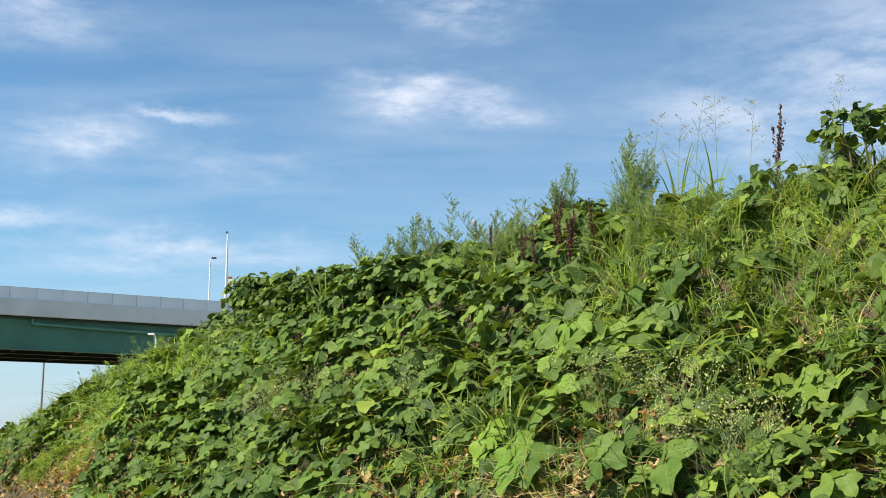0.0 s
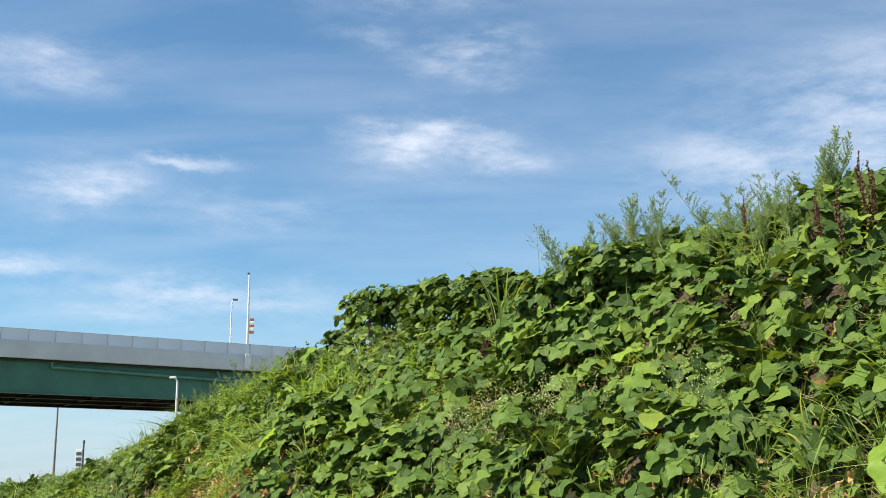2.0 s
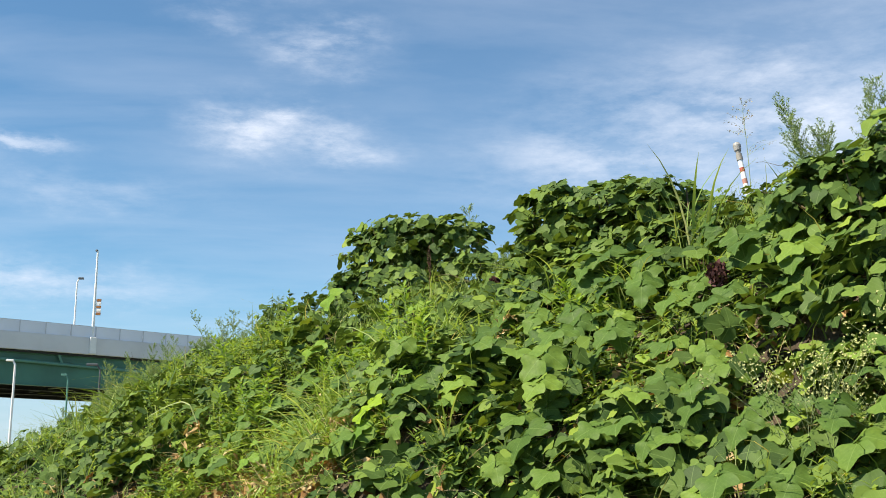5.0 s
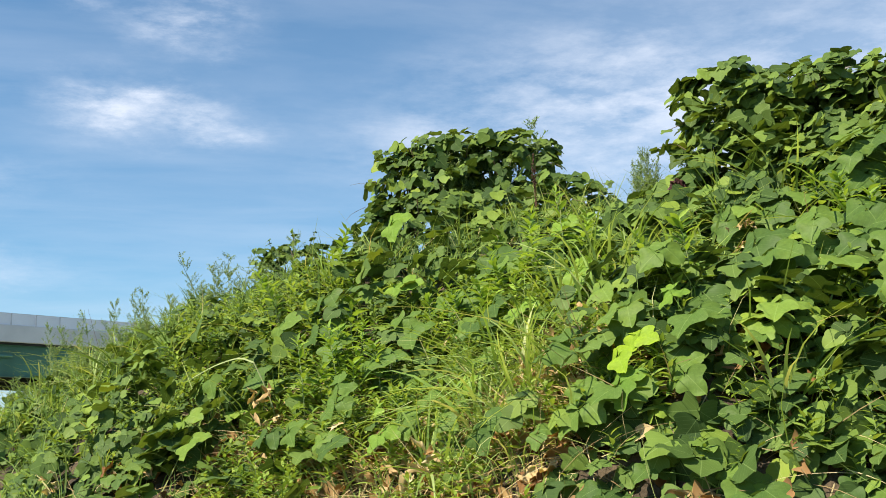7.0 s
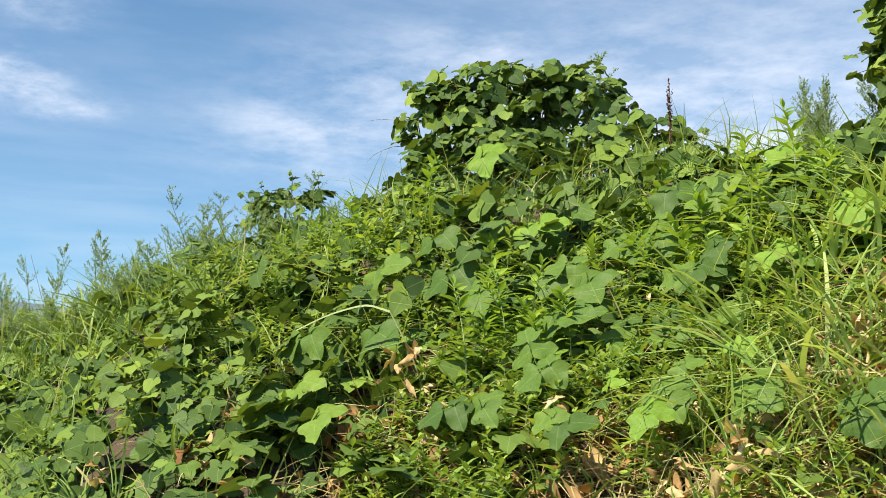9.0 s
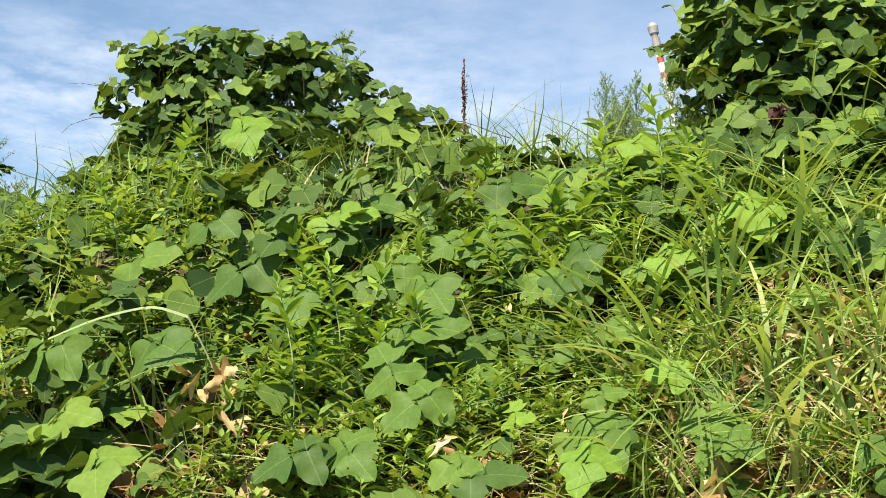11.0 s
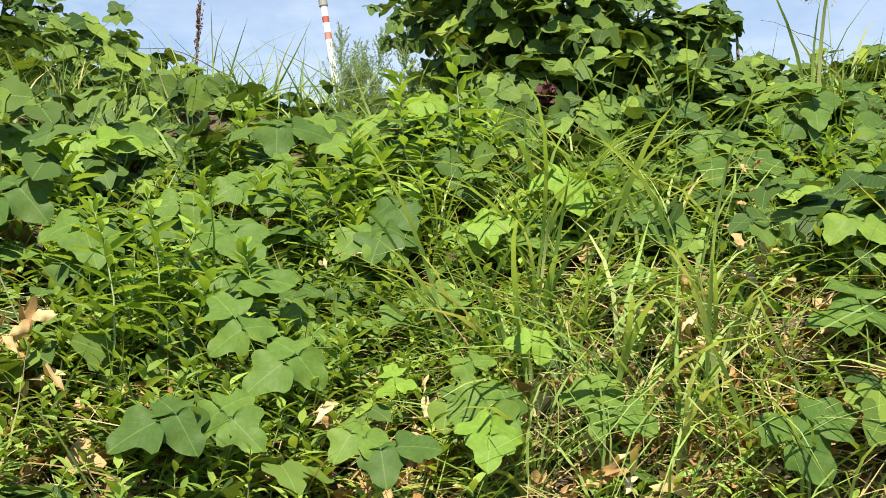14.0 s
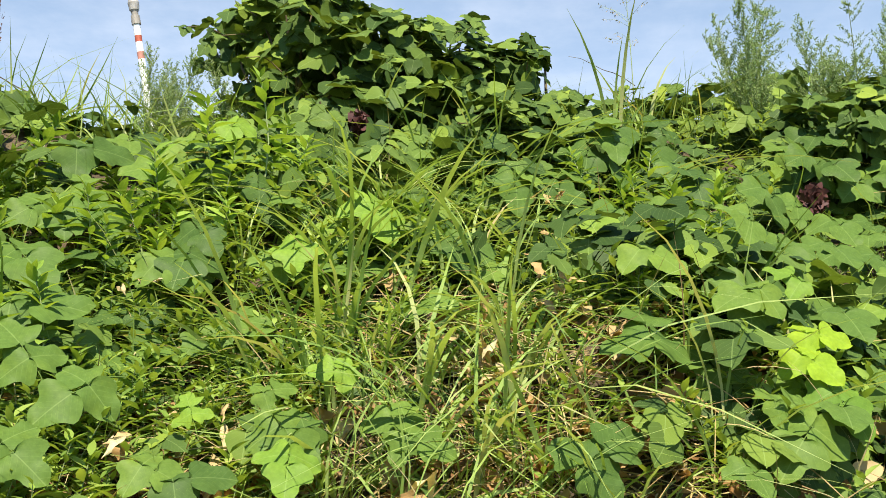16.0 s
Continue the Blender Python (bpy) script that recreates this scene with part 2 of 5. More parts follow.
def soil_material():
    m, nodes, links, b = material("bank_soil", 0.95)
    n = noise_node(nodes, links, 3.0, 8)
    n2 = noise_node(nodes, links, 40.0, 5)
    col = ramp(nodes, links, n, [(0.3, (0.036, 0.026, 0.015)), (0.5, (0.070, 0.050, 0.028)), (0.75, (0.115, 0.085, 0.048))])
    col = mixed(nodes, links, 0.5, col, ramp(nodes, links, n2, [(0.3, (0.5, 0.5, 0.5)), (0.7, (1.3, 1.25, 1.2))]), "MULTIPLY")
    links.new(col, b.inputs["Base Color"])
    bump(nodes, links, b, n2, 0.8, 0.03)
    return m


M_SOIL = soil_material()

# ---- bank: s runs along its foot, n across it, from the path up to the crest ----
U, NV = np.array((-0.65, 0.76)), np.array((0.76, 0.65))
rng = np.random.default_rng(7)


def ground_z(s, n):
    s, n = np.asarray(s, float), np.asarray(n, float)
    along = np.interp(s, [-40, 15.6, 16, 17, 18, 19, 20, 21, 24, 28, 60, 120], [1, 1, 0.955, 0.875, 0.775, 0.675, 0.60, 0.565, 0.51, 0.44, 0.29, 0])
    prof = np.interp(n, [-60, 4.2, 5.5, 6.0, 6.6, 7.2, 7.8, 8.6, 12, 16, 30, 60], [0, 0, 1.35, 1.75, 2.18, 2.62, 2.93, 3.03, 3.0, 2.6, 0.5, 0])
    z = along * prof
    high = np.clip((12.7 - s) / 4.2, 0, 1) * np.clip((s + 14) / 8, 0, 1)
    z = z + 0.56 * high * np.clip((n - 6.4) / 1.4, 0, 1) * np.clip((18 - n) / 6, 0, 1)
    z = z + 0.33 * np.exp(-((s - 12.0) / 0.8) ** 2 - ((n - 5.8) / 0.55) ** 2)
    z = z - 0.16 * np.exp(-((s - 13.8) / 1.0) ** 2 - ((n - 6.5) / 0.8) ** 2)
    z = z - 0.24 * np.exp(-((s - 16.1) / 0.6) ** 2 - ((n - 8.3) / 1.1) ** 2)
    on = np.clip((n - 4.6) / 1.0, 0, 1) * np.clip((20 - n) / 4, 0, 1)
    z = z + on * (0.07 * np.sin(s * 1.9 + n * 0.8) * np.sin(n * 2.3 + 1.0) + 0.05 * np.sin(s * 4.1 - n * 3.0 + 0.6))
    return z


def place(s, n, lift=0.0):
    s, n = np.broadcast_arrays(np.asarray(s, float), np.asarray(n, float))
    p = s[..., None] * U + n[..., None] * NV
    return np.concatenate([p, (ground_z(s, n) + lift)[..., None]], -1)


def ground_normal(s, n):
    e = 0.08
    ds = (ground_z(s + e, n) - ground_z(s - e, n)) / (2 * e)
    dn = (ground_z(s, n + e) - ground_z(s, n - e)) / (2 * e)
    h = -(ds[:, None] * U + dn[:, None] * NV)
    v = np.concatenate([h, np.ones((len(h), 1))], 1)
    return v / np.linalg.norm(v, axis=1, keepdims=True)


# ---- mesh helpers ----


def mesh_from(name, verts, faces, uv=None, mat=None, smooth=True):
    """One mesh from arrays of vertices and equal-sized faces, with a UV for each vertex."""
    me = bpy.data.meshes.new(name)
    verts, faces = np.asarray(verts, np.float32), np.asarray(faces, np.int32)
    k = faces.shape[1]
    me.vertices.add(len(verts))
    me.vertices.foreach_set("co", verts.ravel())
    me.loops.add(faces.size)
    me.loops.foreach_set("vertex_index", faces.ravel())
    me.polygons.add(len(faces))
    me.polygons.foreach_set("loop_start", np.arange(0, faces.size, k, dtype=np.int32))
    if uv is not None:
        layer = me.uv_layers.new(name="UVMap")
        layer.data.foreach_set("uv", np.asarray(uv, np.float32)[faces.ravel()].ravel())
    me.update(calc_edges=True)
    me.polygons.foreach_set("use_smooth", np.full(len(faces), smooth))
    if mat:
        me.materials.append(mat)
    return me


def thing(name, label, category, group="", kind="", at=(0, 0, 0)):
    ob = new(name)
    ob.empty_display_size = 0.1
    ob.location = at
    return tagged(ob, label, category, group, kind)


def part_mesh(name, me, parent, label="", kind=""):
    ob = new(name, me)
    ob.parent = parent
    return tagged(ob, label=label, kind=kind)


def part(name, bm, mat, parent, label="", smooth=False):
    me = bpy.data.meshes.new(name)
    bm.to_mesh(me)
    bm.free()
    me.materials.append(mat)
    if smooth:
        for p in me.polygons:
            p.use_smooth = len(p.vertices) == 4
    return part_mesh(name, me, parent, label)


class Heap:
    """Gathers copies of small templates into one mesh."""

    def __init__(self):
        self.v, self.f, self.u, self.count = [], [], [], 0

    def add(self, template, pos, basis, scale):
        """basis: (N,3,3), columns x, y, z; scale (N,) or (N,3)."""
        v, f, u = template
        scale = np.asarray(scale, float)
        sc = scale[:, None, None] if scale.ndim == 1 else scale[:, None, :]
        w = np.einsum("nij,nvj->nvi", basis, v[None] * sc) + pos[:, None]
        idx = f[None] + (self.count + np.arange(len(pos)) * len(v))[:, None, None]
        self.v.append(w.reshape(-1, 3))
        self.f.append(idx.reshape(-1, f.shape[1]))
        self.u.append(np.tile(u, (len(pos), 1)))
        self.count += len(pos) * len(v)

    def mesh(self, name, mat):
        return mesh_from(name, np.concatenate(self.v), np.concatenate(self.f), np.concatenate(self.u), mat)


def unit(a):
    return a / np.maximum(np.linalg.norm(a, axis=-1, keepdims=True), 1e-9)


def frames(tip, normal):
    """Bases whose y follows tip and whose z is as near to normal as it can be."""
    y = unit(tip)
    x = unit(np.cross(y, normal))
    z = np.cross(x, y)
    return np.stack([x, y, z], -1)


def leaflet(left, right, fold=0.25, droop=0.3, curl=0.0, rows=1):
    """A leaf blade from y=0 to y=1: the outline of each side as (half width, y); rows: strips on each side of the midrib."""
    k = len(left)
    verts, uvs = [], []
    cols = np.linspace(-1, 1, 2 * rows + 1)
    for i in range(k):
        mid = (left[i][1] + right[i][1]) / 2
        for c in cols:
            w, ye = left[i] if c < 0 else right[i]
            w, y = w * c, mid + (ye - mid) * abs(c)
            z = fold * abs(w) - droop * y * y - 0.22 * w * w + curl * 0.045 * math.sin(ye * 8.0 + (1.5 if c < 0 else 0)) * abs(c)
            verts.append((w, y, z))
            uvs.append((0.5 + w, y))
    m = len(cols)
    faces = []
    for i in range(k - 1):
        for j in range(m - 1):
            a = i * m + j
            faces.append((a, a + 1, a + m + 1, a + m))
    return np.array(verts), np.array(faces), np.array(uvs)


# outlines of half a blade: (half width, y), first whole and then with a side lobe
WHOLE = [(0.02, 0.03), (0.20, -0.03), (0.39, 0.06), (0.50, 0.24), (0.51, 0.40), (0.47, 0.55), (0.40, 0.69), (0.29, 0.83), (0.14, 0.95), (0.0, 1.0)]
CLEFT = [(0.02, 0.03), (0.20, -0.03), (0.42, 0.05), (0.58, 0.20), (0.61, 0.36), (0.33, 0.49), (0.31, 0.64), (0.28, 0.80), (0.15, 0.94), (0.0, 1.0)]


def outline(lobe, k):
    """One side of a leaflet from its base to its tip, as (half width, y): broad and blunt, with a notch above the side lobe."""
    c = min(lobe / 0.3, 1.2)
    pts = np.array(WHOLE) * (1 - c) + np.array(CLEFT) * c
    t = np.linspace(0, len(pts) - 1, k)
    i = np.clip(t.astype(int), 0, len(pts) - 2)
    f = (t - i)[:, None]
    p0, p1, p2, p3 = pts[np.maximum(i - 1, 0)], pts[i], pts[i + 1], pts[np.minimum(i + 2, len(pts) - 1)]
    q = 0.5 * (2 * p1 + (p2 - p0) * f + (2 * p0 - 5 * p1 + 4 * p2 - p3) * f ** 2 + (3 * p1 - p0 - 3 * p2 + p3) * f ** 3)
    return [(max(float(w), 0.0), float(y)) for w, y in q]


ROUND, LOBED, DEEP = outline(0.04, 10), outline(0.20, 10), outline(0.32, 10)
FAR_ROUND, FAR_LOBED = outline(0.08, 9), outline(0.30, 9)
LEAVES = [leaflet(ROUND, ROUND, 0.20, 0.22, 1.0), leaflet(LOBED, LOBED, 0.10, 0.26, 1.2), leaflet(LOBED, ROUND, 0.22, 0.14, 1.0), leaflet(ROUND, DEEP, 0.14, 0.28, 1.4), leaflet(DEEP, LOBED, 0.06, 0.16, 1.2), leaflet(DEEP, DEEP, 0.16, 0.22, 1.4)]
FAR_LEAVES = [leaflet(FAR_ROUND, FAR_ROUND, 0.18, 0.24, 1.2), leaflet(FAR_LOBED, FAR_LOBED, 0.10, 0.28, 1.2), leaflet(FAR_LOBED, FAR_ROUND, 0.20, 0.18, 1.2)]
LENS = [(0.02, 0), (0.155, 0.28), (0.125, 0.58), (0, 1)]
LANCE = leaflet(LENS, LENS, 0.35, 0.3)
PETAL = leaflet([(0.3, 0), (0.5, 0.5), (0.3, 1)], [(0.3, 0), (0.5, 0.5), (0.3, 1)], 0.5, 0.3)


def strip(bend, segs=4):
    """A narrow blade along y that arches down in z."""
    v, f, u = [], [], []
    for i in range(segs + 1):
        t = i / segs
        w = 0.5 * (1 - t ** 2.2) + 0.03
        v += [(-w, t - bend * 0.25 * t ** 3, -bend * t ** 2.4), (w, t - bend * 0.25 * t ** 3, -bend * t ** 2.4)]
        u += [(0.3, t), (0.7, t)]
    for i in range(segs):
        f.append((2 * i, 2 * i + 1, 2 * i + 3, 2 * i + 2))
    return np.array(v), np.array(f), np.array(u)


STRIPS = [strip(0.2), strip(0.6), strip(1.0), strip(1.4)]
SPECK = strip(0.25, 2)


def rand_unit(n):
    return unit(rng.normal(size=(n, 3)))


def trifoliate(heap, pos, normal, tip, size, shapes=LEAVES):
    """Three-part kudzu leaves: an end leaflet and two side ones round each point."""
    n = len(pos)
    tip = unit(tip - normal * np.sum(tip * normal, 1, keepdims=True))
    side = np.cross(tip, normal)
    which = rng.integers(0, len(shapes), (3, n))
    for k, (ang, off) in enumerate(((0, 0.30), (80, 0.05), (-80, 0.05))):
        a = np.radians(ang + rng.normal(0, 14, n))[:, None]
        dirn = tip * np.cos(a) + side * np.sin(a)
        nn = unit(normal + rand_unit(n) * 0.30)
        p = pos + tip * (off * size)[:, None]
        sc = size * rng.uniform(0.85, 1.08, n) * (1.0 if k == 0 else 0.9)
        keep = rng.random(n) < (1.0 if k == 0 else 0.93)
        B = frames(dirn - normal * rng.uniform(-0.05, 0.22, n)[:, None], nn)
        for t in range(len(shapes)):
            m = keep & (which[k] == t)
            if m.any():
                wide = rng.uniform(0.85, 1.15, m.sum())
                heap.add(shapes[t], p[m], B[m], np.stack([sc[m] * wide, sc[m], sc[m]], -1))


def tube_template(points, radii, sides=5):
    """A tapering tube along a polyline, as arrays."""
    pts = [Vector(p) for p in points]
    verts, faces = [], []
    for i, p in enumerate(pts):
        d = (pts[min(i + 1, len(pts) - 1)] - pts[max(i - 1, 0)]).normalized()
        a = d.cross(Vector((0.3, 0.9, 0.2))).normalized()
        b = d.cross(a)
        for k in range(sides):
            t = 2 * math.pi * k / sides
            verts.append(p + (a * math.cos(t) + b * math.sin(t)) * radii[i])
    for i in range(len(pts) - 1):
        for k in range(sides):
            faces.append((i * sides + k, i * sides + (k + 1) % sides, (i + 1) * sides + (k + 1) % sides, (i + 1) * sides + k))
    v = np.array([tuple(q) for q in verts])
    return v, np.array(faces), np.tile((0.5, 0.3), (len(v), 1))


ONE = (np.zeros((1, 3)), np.eye(3)[None], np.ones(1))

# ---- the ground ----


def build_bank():
    ss = np.concatenate([np.linspace(-16, 0, 24)[:-1], np.linspace(0, 30, 240)[:-1], np.linspace(30, 60, 30)])
    nn = np.concatenate([np.linspace(3.6, 11, 90)[:-1], np.linspace(11, 34, 24)])
    S, Q = np.meshgrid(ss, nn, indexing="ij")
    P = place(S, Q)
    P[..., 2] += 0.02 * np.sin(S * 9.0 + np.sin(Q * 7) * 2) * np.clip((Q - 4.3) / 1, 0, 1)
    a, b = S.shape
    idx = np.arange(a * b).reshape(a, b)
    F = np.stack([idx[:-1, :-1], idx[:-1, 1:], idx[1:, 1:], idx[1:, :-1]], -1).reshape(-1, 4)
    me = mesh_from("earth_bank", P.reshape(-1, 3), F[:, ::-1], P.reshape(-1, 3)[:, :2], M_SOIL)
    tagged(new("earth_bank", me), "steep brown earth bank overgrown with vines and weeds", "earth bank", kind="structure")


def ground_material():
    m, nodes, links, b = material("path_ground", 0.95)
    n = noise_node(nodes, links, 0.15, 8)
    col = ramp(nodes, links, n, [(0.35, (0.10, 0.13, 0.05)), (0.55, (0.16, 0.15, 0.08)), (0.7, (0.24, 0.21, 0.15))])
    links.new(col, b.inputs["Base Color"])
    bump(nodes, links, b, noise_node(nodes, links, 12, 5), 0.6, 0.04)
    return m


def build_ground():
    r = 4000
    bm = bmesh.new()
    ring = [bm.verts.new((math.cos(2 * math.pi * k / 64) * r, math.sin(2 * math.pi * k / 64) * r, -0.03)) for k in range(64)]
    bm.faces.new(ring)
    me = bpy.data.meshes.new("ground")
    bm.to_mesh(me)
    bm.free()
    me.materials.append(ground_material())
    tagged(new("ground", me), "flat grassy ground that reaches the horizon", "ground", kind="structure")
    # low hills far off
    bm = bmesh.new()
    az = np.radians(np.linspace(-60, 110, 160))
    hgt = 12 + 6 * np.sin(az * 9) + 4 * np.sin(az * 23 + 1)
    low = [bm.verts.new((math.sin(a) * 2400, math.cos(a) * 2400, -2)) for a in az]
    top = [bm.verts.new((math.sin(a) * 2500, math.cos(a) * 2500, h)) for a, h in zip(az, hgt)]
    far = [bm.verts.new((math.sin(a) * 2650, math.cos(a) * 2650, -2)) for a in az]
    for i in range(len(az) - 1):
        bm.faces.new((low[i], low[i + 1], top[i + 1], top[i]))
        bm.faces.new((top[i], top[i + 1], far[i + 1], far[i]))
    me = bpy.data.meshes.new("far_hills")
    bm.to_mesh(me)
    bm.free()
    me.materials.append(painted("far_woods", (0.10, 0.14, 0.13), 0.95, 0, 0.25, 0.01))
    tagged(new("far_hills", me), "low bluish wooded hills on the horizon", "hills", kind="structure")


build_ground()
build_bank()

# ---- the road bridge ----
M_CONCRETE = painted("bridge_concrete", (0.68, 0.68, 0.69), 0.8, 0, 0.10, 0.25)
M_GREEN = painted("green_steel", (0.056, 0.190, 0.132), 0.5, 0.0, 0.16, 0.35)
M_PIPE = painted("green_pipe", (0.095, 0.25, 0.20), 0.5, 0.0, 0.1, 0.6)
# near black: the shade below the deck is put into this colour
M_UNDERSHADE = painted("dark_steel", (0.018, 0.021, 0.023), 0.7, 0, 0.2, 0.4)
M_PANEL = painted("screen_panel", (0.80, 0.83, 0.92), 0.4, 0, 0.06, 0.3)
M_POST = painted("screen_post", (0.58, 0.60, 0.66), 0.5, 0.2, 0.1, 2.0)
M_WHITE = painted("white_paint", (0.86, 0.86, 0.84), 0.4, 0, 0.05, 2.0)
M_RED = painted("red_paint", (0.42, 0.10, 0.055), 0.5, 0, 0.1, 9.0)
M_SIGN = painted("orange_brown_sign", (0.42, 0.17, 0.05), 0.5, 0, 0.15, 3.0)
M_FADED = painted("faded_red_paint", (0.56, 0.25, 0.19), 0.6, 0, 0.2, 9.0)
M_CAP = painted("weathered_cap", (0.36, 0.35, 0.33), 0.6, 0, 0.2, 12.0)
M_GREY = painted("grey_plastic", (0.29, 0.27, 0.24), 0.6, 0, 0.12, 12.0)
M_LAMP = painted("lamp_head", (0.10, 0.11, 0.12), 0.5, 0.2, 0.1, 2.0)


def box(bm, x0, x1, y0, y1, z0, z1, bevel=0.0):
    m = Matrix.LocRotScale(((x0 + x1) / 2, (y0 + y1) / 2, (z0 + z1) / 2), None, (x1 - x0, y1 - y0, z1 - z0))
    r = bmesh.ops.create_cube(bm, size=1, matrix=m)
    if bevel:
        es = list({e for v in r["verts"] for e in v.link_edges})
        bmesh.ops.bevel(bm, geom=es, offset=bevel, segments=1, affect="EDGES")


def rod(bm, a, b, r0, r1=None, sides=10):
    a, b = Vector(a), Vector(b)
    d = b - a
    m = Matrix.Translation((a + b) / 2) @ d.to_track_quat("Z", "Y").to_matrix().to_4x4()
    bmesh.ops.create_cone(bm, cap_ends=True, segments=sides, radius1=r0, radius2=r0 if r1 is None else r1, depth=d.length, matrix=m)


def build_bridge():
    bridge = thing("road_bridge", "long road bridge with green steel girders and grey concrete parapet", "bridge")
    bridge.matrix_world = Matrix.Translation((-42.7, 101.1, 0)) @ Matrix.Rotation(math.atan2(14.8, 23.0), 4, "Z")
    x0, x1 = -70, 75
    zp = 15.0                       # top of the parapet
    bm = bmesh.new()
    box(bm, x0, x1, 0, 0.35, zp - 1.57, zp, 0.04)
    box(bm, x0, x1, 0.35, 0.5, zp - 1.3, zp - 0.25)
    part("parapet", bm, M_CONCRETE, bridge, "weathered grey concrete parapet")
    bm = bmesh.new()
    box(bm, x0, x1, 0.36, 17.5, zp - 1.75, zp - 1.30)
    part("deck", bm, M_UNDERSHADE, bridge, "dark underside of the deck slab")
    for k, y in enumerate((0.9, 6.0, 11.2, 16.4)):
        bm = bmesh.new()
        box(bm, x0, x1, y - 0.012, y + 0.012, zp - 4.6, zp - 1.75)
        box(bm, x0, x1, y - 0.32, y + 0.32, zp - 4.65, zp - 4.58)
        box(bm, x0, x1, y - 0.28, y + 0.28, zp - 1.80, zp - 1.73)
        if k:
            for x in np.arange(x0 + 3, x1, 6.0):
                box(bm, x - 0.01, x + 0.01, y - 0.2, y - 0.012, zp - 4.58, zp - 1.8)
        # only the outer girder is green; the inner ones carry the painted shade
        part("girder", bm, M_GREEN if k == 0 else M_UNDERSHADE, bridge, "green painted steel plate girder" if k == 0 else "")
    bm = bmesh.new()
    for x in np.arange(x0 + 3, x1, 6.0):
        for ya, yb in ((0.9, 6.0), (6.0, 11.2), (11.2, 16.4)):
            box(bm, x - 0.1, x + 0.1, ya + 0.05, yb - 0.05, zp - 2.6, zp - 2.3)
            rod(bm, (x, ya + 0.1, zp - 2.4), (x, (ya + yb) / 2, zp - 4.4), 0.07, None, 6)
            rod(bm, (x, yb - 0.1, zp - 2.4), (x, (ya + yb) / 2, zp - 4.4), 0.07, None, 6)
            box(bm, x - 0.1, x + 0.1, ya + 0.05, yb - 0.05, zp - 4.5, zp - 4.3)
    part("cross_bracing", bm, M_UNDERSHADE, bridge)
    bm = bmesh.new()
    rod(bm, (5.8, 0.58, zp - 2.20), (30, 0.58, zp - 2.80), 0.15)
    rod(bm, (5.8, 0.58, zp - 1.72), (5.8, 0.58, zp - 2.24), 0.13)
    rod(bm, (21.6, 0.58, zp - 1.72), (22.0, 0.58, zp - 2.55), 0.12)
    part("drain_pipe", bm, M_PIPE, bridge, "green drain pipe along the girder")
    step = 2.37
    post = bmesh.new()
    box(post, -0.05, 0.05, 0.08, 0.16, zp, zp + 1.10)
    pane = bmesh.new()
    box(pane, 0.06, step - 0.06, 0.11, 0.125, zp - 0.01, zp + 1.04)
    rail = bmesh.new()
    box(rail, 0.06, step - 0.06, 0.10, 0.135, zp + 1.04, zp + 1.08)
    first_post = part("post", post, M_POST, bridge)
    first_pane = part("screen_panel", pane, M_PANEL, bridge, "pale grey translucent screen panel")
    for k in range(int((x1 - x0) / step)):
        x = x0 + k * step
        for o in (first_post, first_pane):
            c = o if k == 0 else new(o.name.split(".")[0], o.data)
            c.parent = bridge
            c.location = (x, 0, 0)
            if o is first_pane:
                if k == 0:
                    first_rail = part("top_rail", rail, M_POST, c, "thin grey top rail")
                else:
                    new("top_rail", first_rail.data).parent = c
    bm = bmesh.new()
    box(bm, 24.2, 24.8, -0.22, 0.0, zp - 1.5, zp + 0.04, 0.03)
    part("pilaster", bm, M_WHITE, bridge, "white painted pilaster on the parapet")
    # tall mast with a stack of signs, and a lamp
    B = bridge.matrix_world
    mast = thing("mast", "slim white mast with stacked orange and white signs", "mast", at=B @ Vector((24.54, 0.2, zp)))
    bm = bmesh.new()
    rod(bm, (0, 0, 0), (0, 0, 8.3), 0.15, 0.08)
    part("pole", bm, M_WHITE, mast)
    bm = bmesh.new()
    bmesh.ops.create_icosphere(bm, subdivisions=1, radius=0.14, matrix=Matrix.Translation((-0.1, 0, 8.3)))
    part("beacon", bm, M_LAMP, mast)
    for k in range(5):
        bm = bmesh.new()
        box(bm, 0.16, 0.60, -0.06, 0.06, 2.15 + k * 0.32, 2.15 + k * 0.32 + 0.26, 0.02)
        part("sign_bar", bm, M_SIGN if k % 2 == 0 else M_WHITE, mast)
    lamp = thing("street_lamp", "slim white street lamp with a dark head on the bridge", "street lamp", at=B @ Vector((23.3, 1.6, zp - 1.3)))
    street_lamp(lamp, 7.0, 0.10, 0.5, M_LAMP)


def street_lamp(lamp, h, r, arm, head, mast=None):
    bm = bmesh.new()
    rod(bm, (0, 0, 0), (0, 0, h - 0.4), r, r * 0.7)
    rod(bm, (0, 0, h - 0.4), (arm * 0.3, 0, h - 0.05), r * 0.65, r * 0.6)
    part("pole", bm, mast or M_WHITE, lamp)
    bm = bmesh.new()
    box(bm, arm * 0.2, arm * 0.2 + arm, -0.14, 0.14, h - 0.1, h + 0.08, 0.03)
    part("lamp_head", bm, head, lamp)


def polar(az, dist, z=0.0):
    d = direction(az, 0)
    return (-1.5 + d.x * dist, 1.7 + d.y * dist, z)


